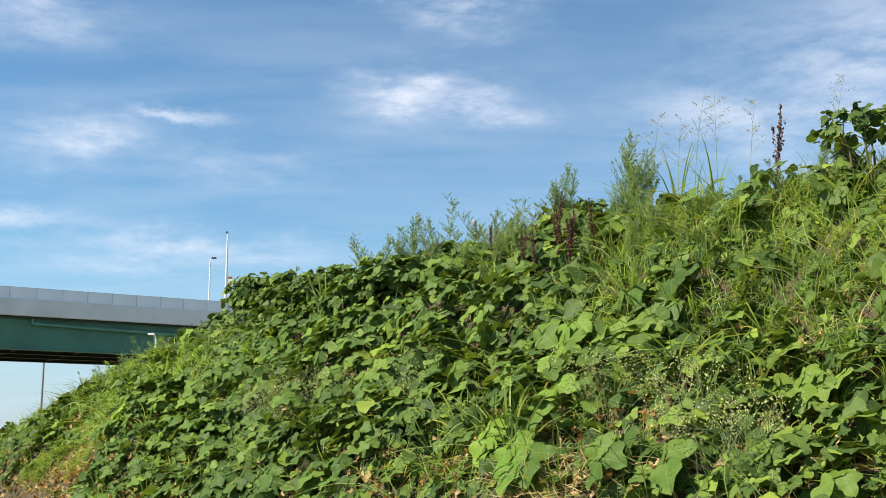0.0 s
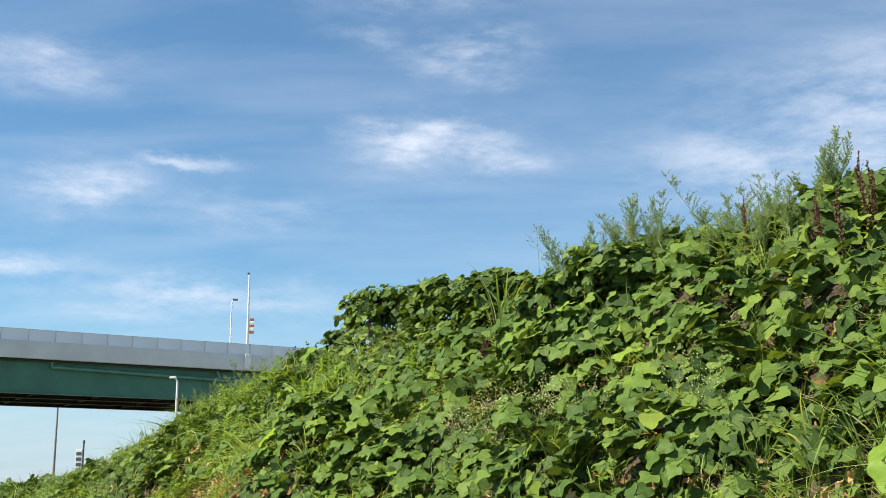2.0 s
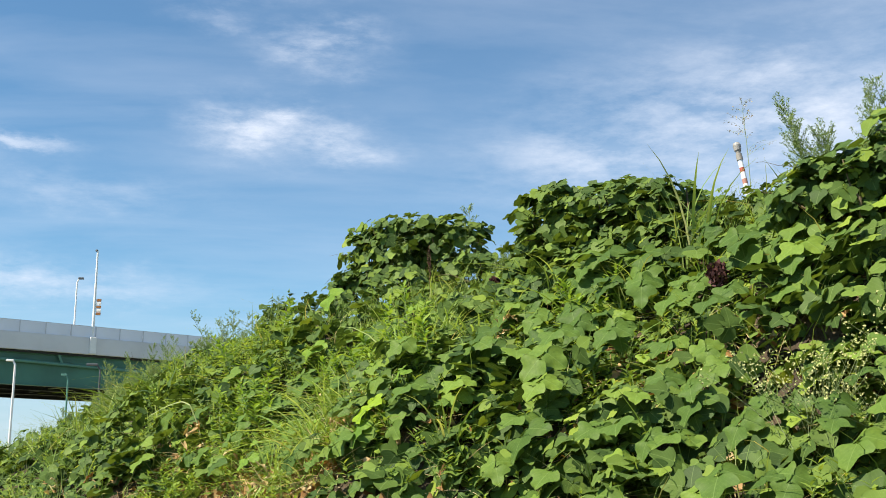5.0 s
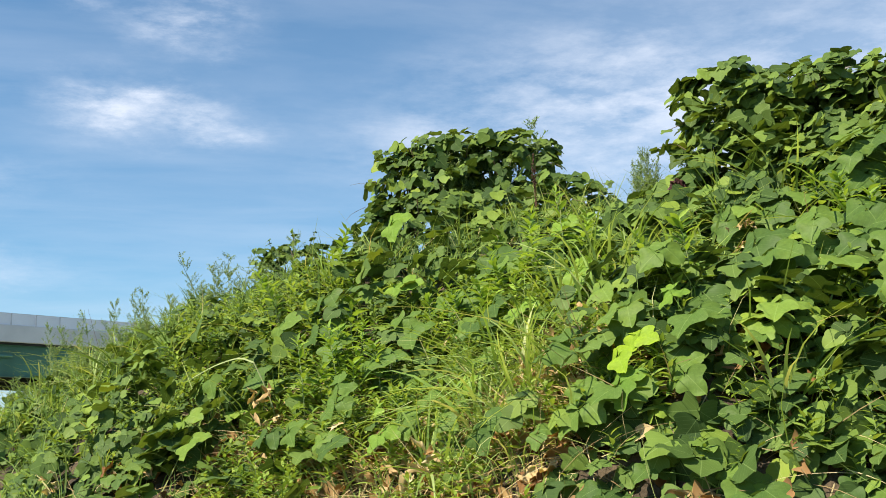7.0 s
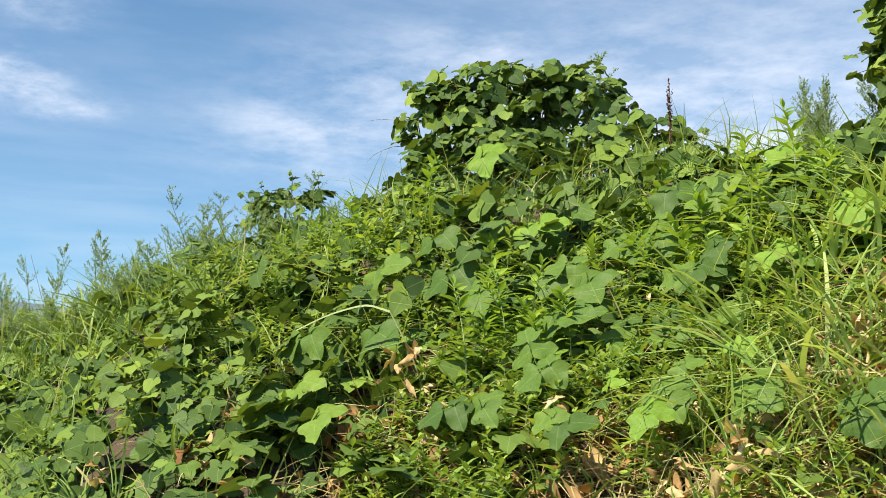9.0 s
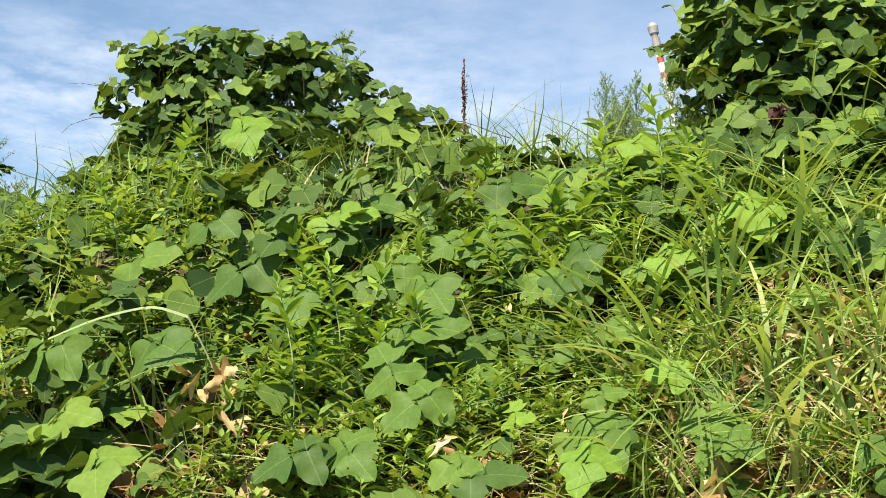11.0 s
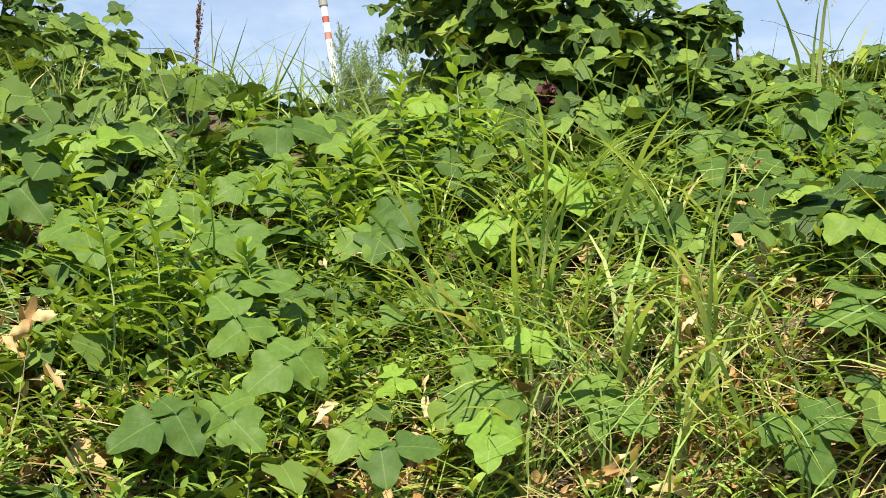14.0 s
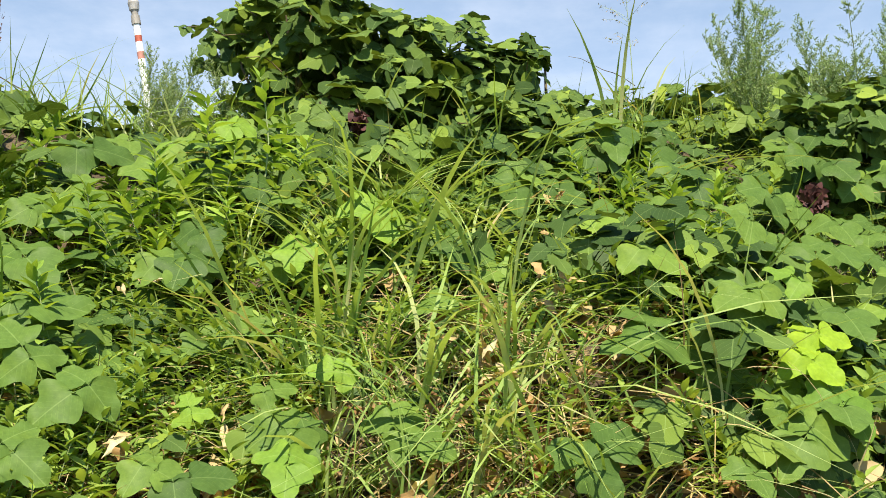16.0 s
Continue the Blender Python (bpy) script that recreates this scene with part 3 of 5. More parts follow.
def build_distance():
    lamp = thing("street_lamp", "white street lamp standing beyond the bank in front of the bridge", "street lamp", at=(-26.6, 104.6, 0))
    lamp.rotation_euler[2] = math.pi
    street_lamp(lamp, 11.8, 0.13, 0.60, M_WHITE)
    lamp = thing("street_lamp", "grey street lamp with a curved arm, low beside the bridge", "street lamp", at=(-21.6, 101.0, 0))
    lamp.rotation_euler[2] = math.pi
    street_lamp(lamp, 10.3, 0.10, 0.45, M_PIPE, M_PIPE)
    lamp = thing("street_lamp", "dark street lamp close under the bridge girder", "street lamp", at=(-19.2, 101.4, 0))
    lamp.rotation_euler[2] = math.pi
    street_lamp(lamp, 11.2, 0.10, 0.9, M_LAMP, M_LAMP)
    pole = thing("utility_pole", "thin grey utility pole far behind the bridge", "utility pole", at=polar(-19.13, 180))
    bm = bmesh.new()
    rod(bm, (0, 0, 0), (0, 0, 15.5), 0.22, 0.12)
    part("pole", bm, M_GREY, pole)
    bm = bmesh.new()
    box(bm, -0.9, 0.9, -0.06, 0.06, 14.6, 14.75)
    part("crossarm", bm, M_GREY, pole)
    sign = thing("roadside_sign", "tall dark roadside sign post with an upright lettered panel far away", "sign", at=polar(-18.0, 250))
    bm = bmesh.new()
    rod(bm, (0.8, 0, 0), (0.8, 0, 12.0), 0.22, 0.18, 8)
    rod(bm, (0.8, 0, 12.0), (0.8, 0, 12.5), 0.32, 0.2, 8)
    part("pole", bm, M_LAMP, sign)
    bm = bmesh.new()
    box(bm, -0.75, 0.6, -0.1, 0.1, 4.5, 10.6, 0.03)
    part("sign_panel", bm, M_WHITE, sign, "white upright sign panel")
    for k in range(5):
        bm = bmesh.new()
        box(bm, -0.6, 0.45, -0.15, -0.1, 5.0 + k * 1.1, 5.65 + k * 1.1)
        part("letter_bar", bm, M_LAMP, sign)


build_bridge()
build_distance()


def build_marker():
    """A leaning survey pole, banded at the top, behind the crest."""
    s, n = 12.36, 11.5
    b = place(s, n)
    pole = thing("marker_pole", "leaning white marker pole with red bands and a grey cap", "marker pole", at=tuple(b))
    lean = Matrix.Rotation(radians(10), 4, Vector((-U[1], U[0], 0)))
    pole.matrix_world = Matrix.Translation(tuple(b)) @ lean
    L = (4.92 - b[2]) / math.cos(radians(10))
    r = 0.026
    marks = [(-0.4, L - 0.345, M_WHITE, ""), (L - 0.345, L - 0.290, M_FADED, "faded red band"), (L - 0.290, L - 0.215, M_WHITE, ""), (L - 0.215, L - 0.165, M_RED, "red band"), (L - 0.165, L - 0.075, M_WHITE, "")]
    for a, c, mat, lab in marks:
        bm = bmesh.new()
        rod(bm, (0, 0, a), (0, 0, c), r, r, 24)
        part("band" if lab else "shaft", bm, mat, pole, lab)
    bm = bmesh.new()
    rod(bm, (0, 0, L - 0.080), (0, 0, L - 0.012), 0.034, 0.032, 14)
    rod(bm, (0, 0, L - 0.014), (0, 0, L + 0.016), 0.024, 0.026, 14)
    part("collar", bm, M_GREY, pole, "brownish grey collar")
    bm = bmesh.new()
    for z0, z1, r0, r1 in ((0.014, 0.030, 0.026, 0.036), (0.030, 0.085, 0.036, 0.042), (0.085, 0.110, 0.042, 0.034), (0.110, 0.122, 0.034, 0.012)):
        rod(bm, (0, 0, L + z0), (0, 0, L + z1), r0, r1, 14)
    part("cap", bm, M_CAP, pole, "grey weathered cap")


build_marker()

# ---- vegetation ----


def bumps(s, n):
    """Uneven thickness of the vine carpet."""
    return 0.5 + 0.25 * np.sin(s * 2.7 + 1.3 * np.sin(n * 1.9)) + 0.25 * np.sin(n * 4.1 + s * 1.1 + 2)


def kudzu_weight(s, n):
    w = np.ones_like(s)
    w *= 1 - 0.75 * ((s < 6.4) & (n > 6.0 + (s - 2.0) * 0.22))          # weedy grass on the shoulder
    w *= 1 - 0.92 * (np.exp(-(((s - 12.85) / 0.62) ** 4) - ((n - 5.9) / 0.75) ** 4))
    w *= 1 - 0.55 * np.exp(-((s - 6.9) / 0.5) ** 2 - ((n - 7.4) / 0.35) ** 2)
    w *= 1 - 0.38 * ((s > 15.0) & (s < 19.0) & (n > 6.2)) - 0.10 * ((s >= 19.0) & (s < 24))
    w *= 1 - 0.66 * ((s > 13.2) & (s < 14.25) & (n < 6.2))
    w *= 1 - 0.48 * ((s > 10.2) & (s < 15.2) & (n > 6.1))
    w *= np.clip((n - np.where((s > 12.9) & (s < 14.3), 5.3, 4.7)) / 0.5, 0.10, 1)
    w *= 1 - 0.30 * ((s < 6.6) & (n < 5.95))
    patch = np.sin(s * 1.7 + n * 0.9) * np.sin(n * 2.3 - s * 0.7 + 1.0)
    return w * np.clip(0.85 + 0.5 * patch, 0.2, 1.25)


def build_carpet(name, s0, s1, density):
    m = int((s1 - s0) * 5.2 * density)
    s, n = rng.uniform(s0, s1, m), 4.75 + 4.8 * rng.random(m)
    n = np.where(rng.random(m) < 0.1, n + 2.5, n)
    keep = rng.random(m) < kudzu_weight(s, n)
    s, n = s[keep], n[keep]
    m = len(s)
    thick = (0.12 + 0.32 * bumps(s, n)) * np.where(s > 16, 0.7, 1.0) * np.clip((n - 5.0) / 0.6, 0.3, 1)
    thick *= 1 - 0.75 * (n > 7.3) * np.clip(1.3 - np.abs(s - 13.45) / 0.5, 0, 1) - 0.75 * (n > 7.5) * np.clip(1.2 - np.abs(s - 16.0) / 0.5, 0, 1)
    lift = thick * np.sqrt(rng.random(m)) + 0.02
    pos = place(s, n, lift)
    gn = ground_normal(s, n)
    shelf = (rng.random(m) < 0.62)[:, None]
    nrm = unit(np.where(shelf, gn * 0.22 + np.array((-0.20, -0.10, 0.78)), gn * 0.45 + np.array((-0.30, -0.16, 0.42))) + rand_unit(m) * np.where(shelf, 0.50, 0.80))
    down = np.concatenate([-np.tile(NV, (m, 1)), np.full((m, 1), -0.6)], 1)
    sway = np.stack([np.sin(s * 5.1 + n * 2.0), np.cos(n * 4.3 - s * 2.2), 0.5 * np.sin(s * 3.0 + n * 5.0)], 1)
    nrm = unit(nrm + 0.28 * sway)
    tip = down * 0.7 + 0.5 * sway[:, ::-1] + rand_unit(m) * 1.1
    size = rng.uniform(0.080, 0.140, m) * np.where(rng.random(m) < 0.25, 0.65, 1.0) * np.clip(1.25 - (s - 6) * 0.05, 0.90, 1.22) * np.where(s > 14.8, 0.82, 1.0)
    heap = Heap()
    trifoliate(heap, pos, nrm, tip, size, LEAVES if s0 >= 9.4 and s1 <= 16.1 else FAR_LEAVES)
    # a lower, shaded storey that hides the soil
    m = int((s1 - s0) * 4.4 * density * 0.6)
    s, n = rng.uniform(s0, s1, m), 5.5 + 3.85 * rng.random(m)
    n = np.where((s < 12.3) | (s > 14.6), n - 0.5, n)
    bare = (s > 12.3) & (s < 14.3) & (n < 6.1)
    k = ~bare | (rng.random(m) < 0.2)
    s, n = s[k], n[k]
    m = len(s)
    pos = place(s, n, rng.uniform(0.01, 0.10, m))
    nrm = unit(ground_normal(s, n) + np.array((-0.15, -0.1, 0.1)) + rand_unit(m) * 0.5)
    trifoliate(heap, pos, nrm, rand_unit(m) - np.array((0.3, 0.3, 0.5)), rng.uniform(0.07, 0.13, m), FAR_LEAVES)
    ob = new(name, heap.mesh(name, M_KUDZU))
    tagged(ob, "dense carpet of green kudzu vine leaves hanging over the bank", "kudzu vines", kind="stuff")


for s0, s1, dens in ((-5, 2, 25), (2, 9.5, 112), (11.2, 12.25, 55), (9.5, 12, 130), (12, 16, 120), (16, 21, 110), (21, 34, 85)):
    build_carpet("kudzu_carpet", s0, s1, dens)


def ellipsoid_leaves(lobes, density, size):
    heap = Heap()
    for (s, n, z), (rs, rn, rz) in lobes:
        area = 4 * math.pi * ((rs * rn) ** 1.6 / 3 + (rs * rz) ** 1.6 / 3 + (rn * rz) ** 1.6 / 3) ** (1 / 1.6)
        m = int(area * density)
        d = rand_unit(m)
        d[:, 2] = np.where(d[:, 2] < -0.55, -d[:, 2], d[:, 2])
        lump = 1 + 0.16 * np.sin(d[:, 0] * 5 + s) * np.sin(d[:, 1] * 6 + 1) + 0.10 * np.sin(d[:, 2] * 9 + n)
        r = (0.62 + 0.42 * np.sqrt(rng.random(m))) * lump
        off = (d[:, :1] * rs * U + d[:, 1:2] * rn * NV) * r[:, None]
        c = np.array([*(s * U + n * NV), z])
        pos = c + np.concatenate([off, (d[:, 2] * rz * r)[:, None]], 1)
        out = unit(np.concatenate([d[:, :1] * U + d[:, 1:2] * NV, d[:, 2:]], 1))
        nrm = unit(out * 0.32 + np.array((-0.22, -0.17, 0.62)) + rand_unit(m) * 0.55)
        tip = out * 0.8 + np.array((0, 0, -0.5)) + rand_unit(m) * 0.7
        trifoliate(heap, pos, nrm, tip, rng.uniform(size * 0.7, size * 1.25, m), FAR_LEAVES)
    return heap


def add_sprigs(leaves, stems, lobes, size, shoots):
    """Leafy shoots that reach out of a shrub and roughen its outline."""
    for (s, n, z), (rs, rn, rz) in lobes:
        for _ in range(int(28 * rs * shoots)):
            d = rand_unit(1)[0]
            d[2] = abs(d[2]) * 0.9 - 0.25
            p = np.array([*((s + d[0] * rs * 0.9) * U + (n + d[1] * rn * 0.9) * NV), z + d[2] * rz * 0.9])
            g = unit(np.array([*(d[0] * U + d[1] * NV), d[2] + 0.15]))
            m = rng.integers(2, 5)
            q = p + g * (np.arange(m)[:, None] * rng.uniform(0.05, 0.085)) + rng.normal(0, 0.02, (m, 3))
            q[:, 2] -= 0.012 * np.arange(m) ** 2 * rng.uniform(0, 0.8)
            curve_tube(stems, list(q), 0.004, 0.0015, 4)
            sz = size * rng.uniform(0.7, 1.1) * np.linspace(1.1, 0.65, m)
            trifoliate(leaves, q, unit(rand_unit(m) * 0.7 + np.array((-0.2, -0.15, 0.8))), rand_unit(m) + g * 0.8 - np.array((0, 0, 0.3)), sz, FAR_LEAVES)


def curve_tube(heap, points, r0, r1, sides=5):
    k = len(points)
    t = tube_template(points, np.linspace(r0, r1, k), sides)
    heap.add(t, *ONE)


def build_shrub(name, label, lobes, density, size, trunks, shoots=1.0):
    base = place(lobes[0][0][0], lobes[0][0][1])
    ob = thing(name, label, "shrub", at=tuple(base))
    heap = Heap()
    for k in range(trunks):
        (s, n, z), (rs, rn, rz) = lobes[k % len(lobes)]
        a = rng.uniform(0, 2 * math.pi)
        p0 = place(s + rng.normal(0, 0.08), n + rng.normal(0, 0.08), -0.05)
        p2 = np.array([*((s + math.cos(a) * rs * 0.75) * U + (n + math.sin(a) * rn * 0.75) * NV), z + rng.uniform(-0.1, 0.8) * rz])
        p1 = (p0 + p2) / 2 + rng.normal(0, 0.06, 3)
        curve_tube(heap, [p0, (p0 + p1) / 2 + rng.normal(0, .02, 3), p1, (p1 + p2) / 2 + rng.normal(0, .03, 3), p2], 0.014, 0.004)
    leaves = ellipsoid_leaves(lobes, density, size)
    add_sprigs(leaves, heap, lobes, size, shoots)
    o = part_mesh("stem_tangle", heap.mesh("stem_tangle", M_STEM), ob, "thin brown woody stems", "stuff")
    o.matrix_parent_inverse = Matrix.Translation(-Vector(base))
    o = part_mesh("foliage", leaves.mesh("foliage", M_KUDZU), ob, "lobed green vine leaves", "stuff")
    o.matrix_parent_inverse = Matrix.Translation(-Vector(base))
    return ob


build_shrub("overgrown_shrub", "rounded shrub on the crest smothered in kudzu leaves",
            [((15.38, 9.40, 3.92), (0.50, 0.50, 0.38)), ((14.92, 9.50, 3.92), (0.40, 0.42, 0.34)), ((15.76, 9.30, 3.94), (0.32, 0.34, 0.26)), ((14.35, 9.30, 3.52), (0.36, 0.33, 0.22)), ((15.25, 8.95, 3.40), (0.60, 0.44, 0.30))], 80, 0.094, 38, 1.2)
build_shrub("overgrown_shrub", "tall spreading shrub on the crest draped with large kudzu leaves",
            [((12.47, 8.05, 3.58), (0.31, 0.36, 0.28)), ((12.28, 7.92, 3.36), (0.44, 0.40, 0.27)), ((11.80, 7.98, 3.32), (0.36, 0.36, 0.20)), ((11.32, 7.85, 3.22), (0.30, 0.3, 0.15)), ((12.25, 7.55, 3.00), (0.50, 0.26, 0.22)), ((11.75, 7.50, 2.98), (0.40, 0.26, 0.20))], 80, 0.098, 40, 0.9)
build_shrub("overgrown_shrub", "small clump of kudzu leaves rising above the grass", [((4.25, 7.8, 3.98), (0.30, 0.28, 0.16)), ((3.6, 7.9, 3.88), (0.40, 0.30, 0.22))], 70, 0.080, 12, 1.4)
build_shrub("overgrown_shrub", "low mound of kudzu leaves on the crest", [((9.95, 7.25, 3.17), (0.40, 0.34, 0.22)), ((9.45, 7.35, 3.36), (0.42, 0.34, 0.24)), ((8.9, 8.0, 3.52), (0.45, 0.40, 0.18)), ((9.6, 7.9, 3.40), (0.40, 0.35, 0.14))], 95, 0.098, 10, 0.8)
build_shrub("overgrown_shrub", "straggling hump of vine leaves behind the crest", [((11.90, 9.50, 3.70), (0.45, 0.38, 0.22)), ((11.30, 9.35, 3.62), (0.40, 0.36, 0.20))], 75, 0.094, 14, 1.6)
build_shrub("overgrown_shrub", "small leafy clump beside feathery weeds", [((17.0, 9.25, 3.36), (0.30, 0.30, 0.24)), ((16.7, 8.9, 3.10), (0.26, 0.26, 0.14))], 70, 0.075, 16, 1.6)


# grass


def grass_template(blades, h0, h1, spread, width, bend, seed, blade_list=None):
    g = np.random.default_rng(seed)
    heap = Heap()
    for _ in range(blades):
        a = g.uniform(0, 2 * math.pi)
        h = g.uniform(h0, h1)
        lean = g.uniform(min(0.35, bend * 0.25), bend)
        base = np.array((math.cos(a), math.sin(a), 0)) * g.uniform(0, spread)
        a2 = a + g.normal(0, 0.7)
        dirn = np.array((math.cos(a2), math.sin(a2), 0))
        side = np.array((-dirn[1], dirn[0], 0)) * width * g.uniform(0.6, 1.3)
        v, f, u = [], [], []
        k = 6
        tw = g.normal(0, 0.4)
        for i in range(k + 1):
            t = i / k
            c = base + dirn * h * lean * t ** 2 * 1.2 + np.array((0, 0, h * (t - lean * 0.55 * t ** 3)))
            w = side * (0.6 + 0.6 * t if t < 0.4 else 0.84 * (1 - ((t - 0.4) / 0.6) ** 1.8) + 0.02)
            w = w * math.cos(tw * t) + np.array((0, 0, 1)) * np.linalg.norm(w) * math.sin(tw * t)
            v += [c - w, c + w]
            u += [(0.3, t), (0.7, t)]
        for i in range(k):
            f.append((2 * i, 2 * i + 1, 2 * i + 3, 2 * i + 2))
        heap.add((np.array(v), np.array(f), np.array(u)), *ONE)
        if blade_list is not None:
            blade_list.append(mesh_from("blade", np.array(v), np.array(f), np.array(u), M_GRASS_ONE))
    return heap


TUFTS, BLADES = [], []
for i, (bl, h0, h1, spd, wd, bend) in enumerate(((16, 0.25, 0.60, 0.10, 0.0070, 1.5), (22, 0.28, 0.66, 0.16, 0.0056, 1.8), (13, 0.38, 0.78, 0.07, 0.0085, 1.4), (14, 0.30, 0.66, 0.09, 0.0098, 1.6), (11, 0.40, 0.80, 0.06, 0.0078, 0.75), (9, 0.45, 0.78, 0.05, 0.0095, 1.1), (8, 0.55, 0.95, 0.06, 0.0125, 0.9))):
    BLADES.append([])
    TUFTS.append(grass_template(bl, h0, h1, spd, wd, bend, 40 + i, BLADES[i]).mesh("grass_tuft", M_GRASS))

tuft_zones = [  # s, n ranges, count, scale
    (2.0, 6.6, 6.0, 8.4, 70, 0.85), (12.3, 13.15, 5.6, 6.3, 15, 0.82), (12.5, 13.2, 6.1, 6.8, 11, 0.82), (11.9, 12.9, 6.6, 7.3, 11, 0.78), (5.2, 6.8, 5.4, 6.0, 16, 0.9), (13.4, 14.6, 7.0, 8.0, 6, 0.55),
    (11.8, 12.75, 6.4, 7.2, 5, 0.70), (12.2, 12.9, 5.45, 6.1, 6, 0.75), (10.2, 11.6, 6.6, 7.6, 5, 0.6), (14.6, 18.5, 6.4, 8.6, 24, 0.65), (6.5, 12.0, 5.6, 7.8, 22, 0.65), (8.0, 11.5, 5.3, 5.9, 8, 0.7), (18.5, 25, 5.5, 8.5, 8, 0.7), (13.6, 15.5, 5.4, 6.5, 8, 0.5), (2.0, 7.0, 5.3, 6.2, 14, 0.6)]
# the tallest tufts: s, n, kind, scale
tall_tufts = [(12.63, 5.70, 5, 0.75), (12.65, 5.95, 5, 0.75), (12.53, 6.10, 3, 0.75), (12.24, 6.81, 4, 0.75), (12.57, 6.79, 4, 0.70), (12.19, 7.15, 4, 0.80),
              (12.76, 6.78, 4, 0.65), (12.38, 7.50, 4, 0.70), (11.79, 6.97, 4, 0.60), (13.11, 6.73, 4, 0.50), (12.87, 5.84, 5, 0.80), (12.50, 6.15, 3, 0.70)]


def put_tuft(s, n, kind, k):
    b = place(s, n, -0.01)
    near = 11.8 < s < 13.4
    ob = new("grass_tuft", None if near else TUFTS[kind])
    for me in BLADES[kind] if near else ():
        new("blade", me).parent = ob
    ob.matrix_world = Matrix.LocRotScale(tuple(b), Euler((rng.normal(0, 0.15) + 0.15, rng.normal(0, 0.15) - 0.15, rng.uniform(0, 6.28))), (k, k, k))
    tagged(ob, "tuft of long arching green grass blades among vines", "grass tuft", "grass tufts on the bank")


for s0, s1, n0, n1, cnt, sc in tuft_zones:
    for _ in range(cnt):
        s, n = rng.uniform(s0, s1), rng.uniform(n0, n1)
        if 15.45 < s < 16.45 and n > 7.1:
            s += 1.1
        put_tuft(s, n, rng.integers(0, 6), sc * rng.uniform(0.75, 1.25))
for row in tall_tufts:
    put_tuft(*row)


def grass_weight(s, n):
    w = 0.22 + 0.0 * s
    w = w + 1.4 * ((s < 6.6) & (n > 5.9 + (s - 2.0) * 0.2))
    w = w + 0.08 * np.exp(-((s - 12.8) / 0.6) ** 2 - ((n - 6.2) / 0.7) ** 2)
    w = w + 0.28 * ((s > 16.4) & (s < 18.5) & (n > 6.6))
    w = w + 0.12 * ((s > 14.6) & (s < 19) & (n > 6.0))
    w = np.where(s > 19, 0.15, w)
    w = w + 0.3 * np.exp(-((n - 7.9) / 0.4) ** 2)
    return w * np.clip(0.75 + 0.6 * np.sin(s * 3.1 + n) * np.sin(n * 3.7 - s), 0.15, 1.4)


def build_grass_cover():
    heap = Heap()
    m = 80000
    s, n = rng.uniform(0, 26, m), rng.uniform(5.0, 9.6, m)
    k = rng.random(m) < grass_weight(s, n)
    s, n = s[k], n[k]
    m = len(s)
    pos = place(s, n, -0.01)
    d = unit(rand_unit(m) * np.array((0.6, 0.6, 0.2)) + np.array((0, 0, 1.0)))
    B = frames(d, unit(rand_unit(m) * np.array((1, 1, 0.1))))
    ln = rng.uniform(0.16, 0.42, m)
    wd = rng.uniform(0.005, 0.011, m)
    which = rng.integers(0, 4, m)
    for t in range(4):
        q = which == t
        heap.add(STRIPS[t], pos[q], B[q], np.stack([wd[q], ln[q], ln[q]], -1))
    tagged(new("grass_cover", heap.mesh("grass_cover", M_GRASS)), "thin green grass growing through the vines on the bank", "grass", kind="stuff")


build_grass_cover()

# a few tall upright grasses on the crest
for s, n, h in ((11.16, 7.6, 0.85), (11.01, 7.6, 0.72), (6.28, 8.2, 0.85), (5.73, 8.0, 0.8)):
    tpl = grass_template(8, h * 0.8, h * 1.2, 0.05, 0.011, 0.5, int(s * 100))
    ob = new("tall_grass", tpl.mesh("tall_grass", M_GRASS))
    ob.location = tuple(place(s, n))
    tagged(ob, "tall upright grass stems on the crest of the bank", "grass", "tall grasses on the crest")


def build_panicle(s, n, top, seed):
    g = np.random.default_rng(seed)
    b = place(s, n)
    h = top - b[2]
    ob = thing("panicle_grass", "tall fine grass stalk with an open feathery seed panicle", "grass", "panicle grasses on the crest", at=tuple(b))
    stem, seeds = Heap(), Heap()
    lean = np.array([*(-U * g.uniform(-0.05, 0.22)), 0])
    pts = [np.array((0, 0, h * t)) + lean * t * t for t in np.linspace(0, 1, 8)]
    curve_tube(stem, pts, 0.0035, 0.001, 4)
    for k in range(16):
        t = g.uniform(0.55, 0.98)
        p0 = np.array((0, 0, h * t)) + lean * t * t
        a = g.uniform(0, 6.28)
        ln = 0.06 + 0.32 * (1 - t)
        e = p0 + np.array((math.cos(a) * ln, math.sin(a) * ln, ln * 0.55))
        curve_tube(stem, [p0, (p0 + e) / 2 + np.array((0, 0, 0.015)), e], 0.0012, 0.0006, 3)
        m = 9
        pos = p0 + (e - p0) * g.uniform(0.35, 1, m)[:, None] + g.normal(0, 0.006, (m, 3))
        sz = g.uniform(0.010, 0.018, m)
        seeds.add(SPECK, pos, frames(unit(g.normal(size=(m, 3))), unit(g.normal(size=(m, 3)))), np.stack([sz * 0.35, sz, sz], -1))
    part_mesh("stalk", stem.mesh("stalk", M_GREENSTEM), ob, kind="stuff")
    part_mesh("seed_head", seeds.mesh("seed_head", M_STRAW), ob, "sparse pale brown seeds", "stuff")


for i, (s, n, top) in enumerate(((6.43, 8.0, 4.60), (6.2, 8.1, 4.55), (5.95, 8.0, 4.68), (5.7, 8.0, 4.70), (5.45, 8.1, 4.55), (4.6, 8.0, 4.5), (10.82, 7.9, 4.12)  )):
    build_panicle(s, n, top, 300 + i)


# feathery weeds


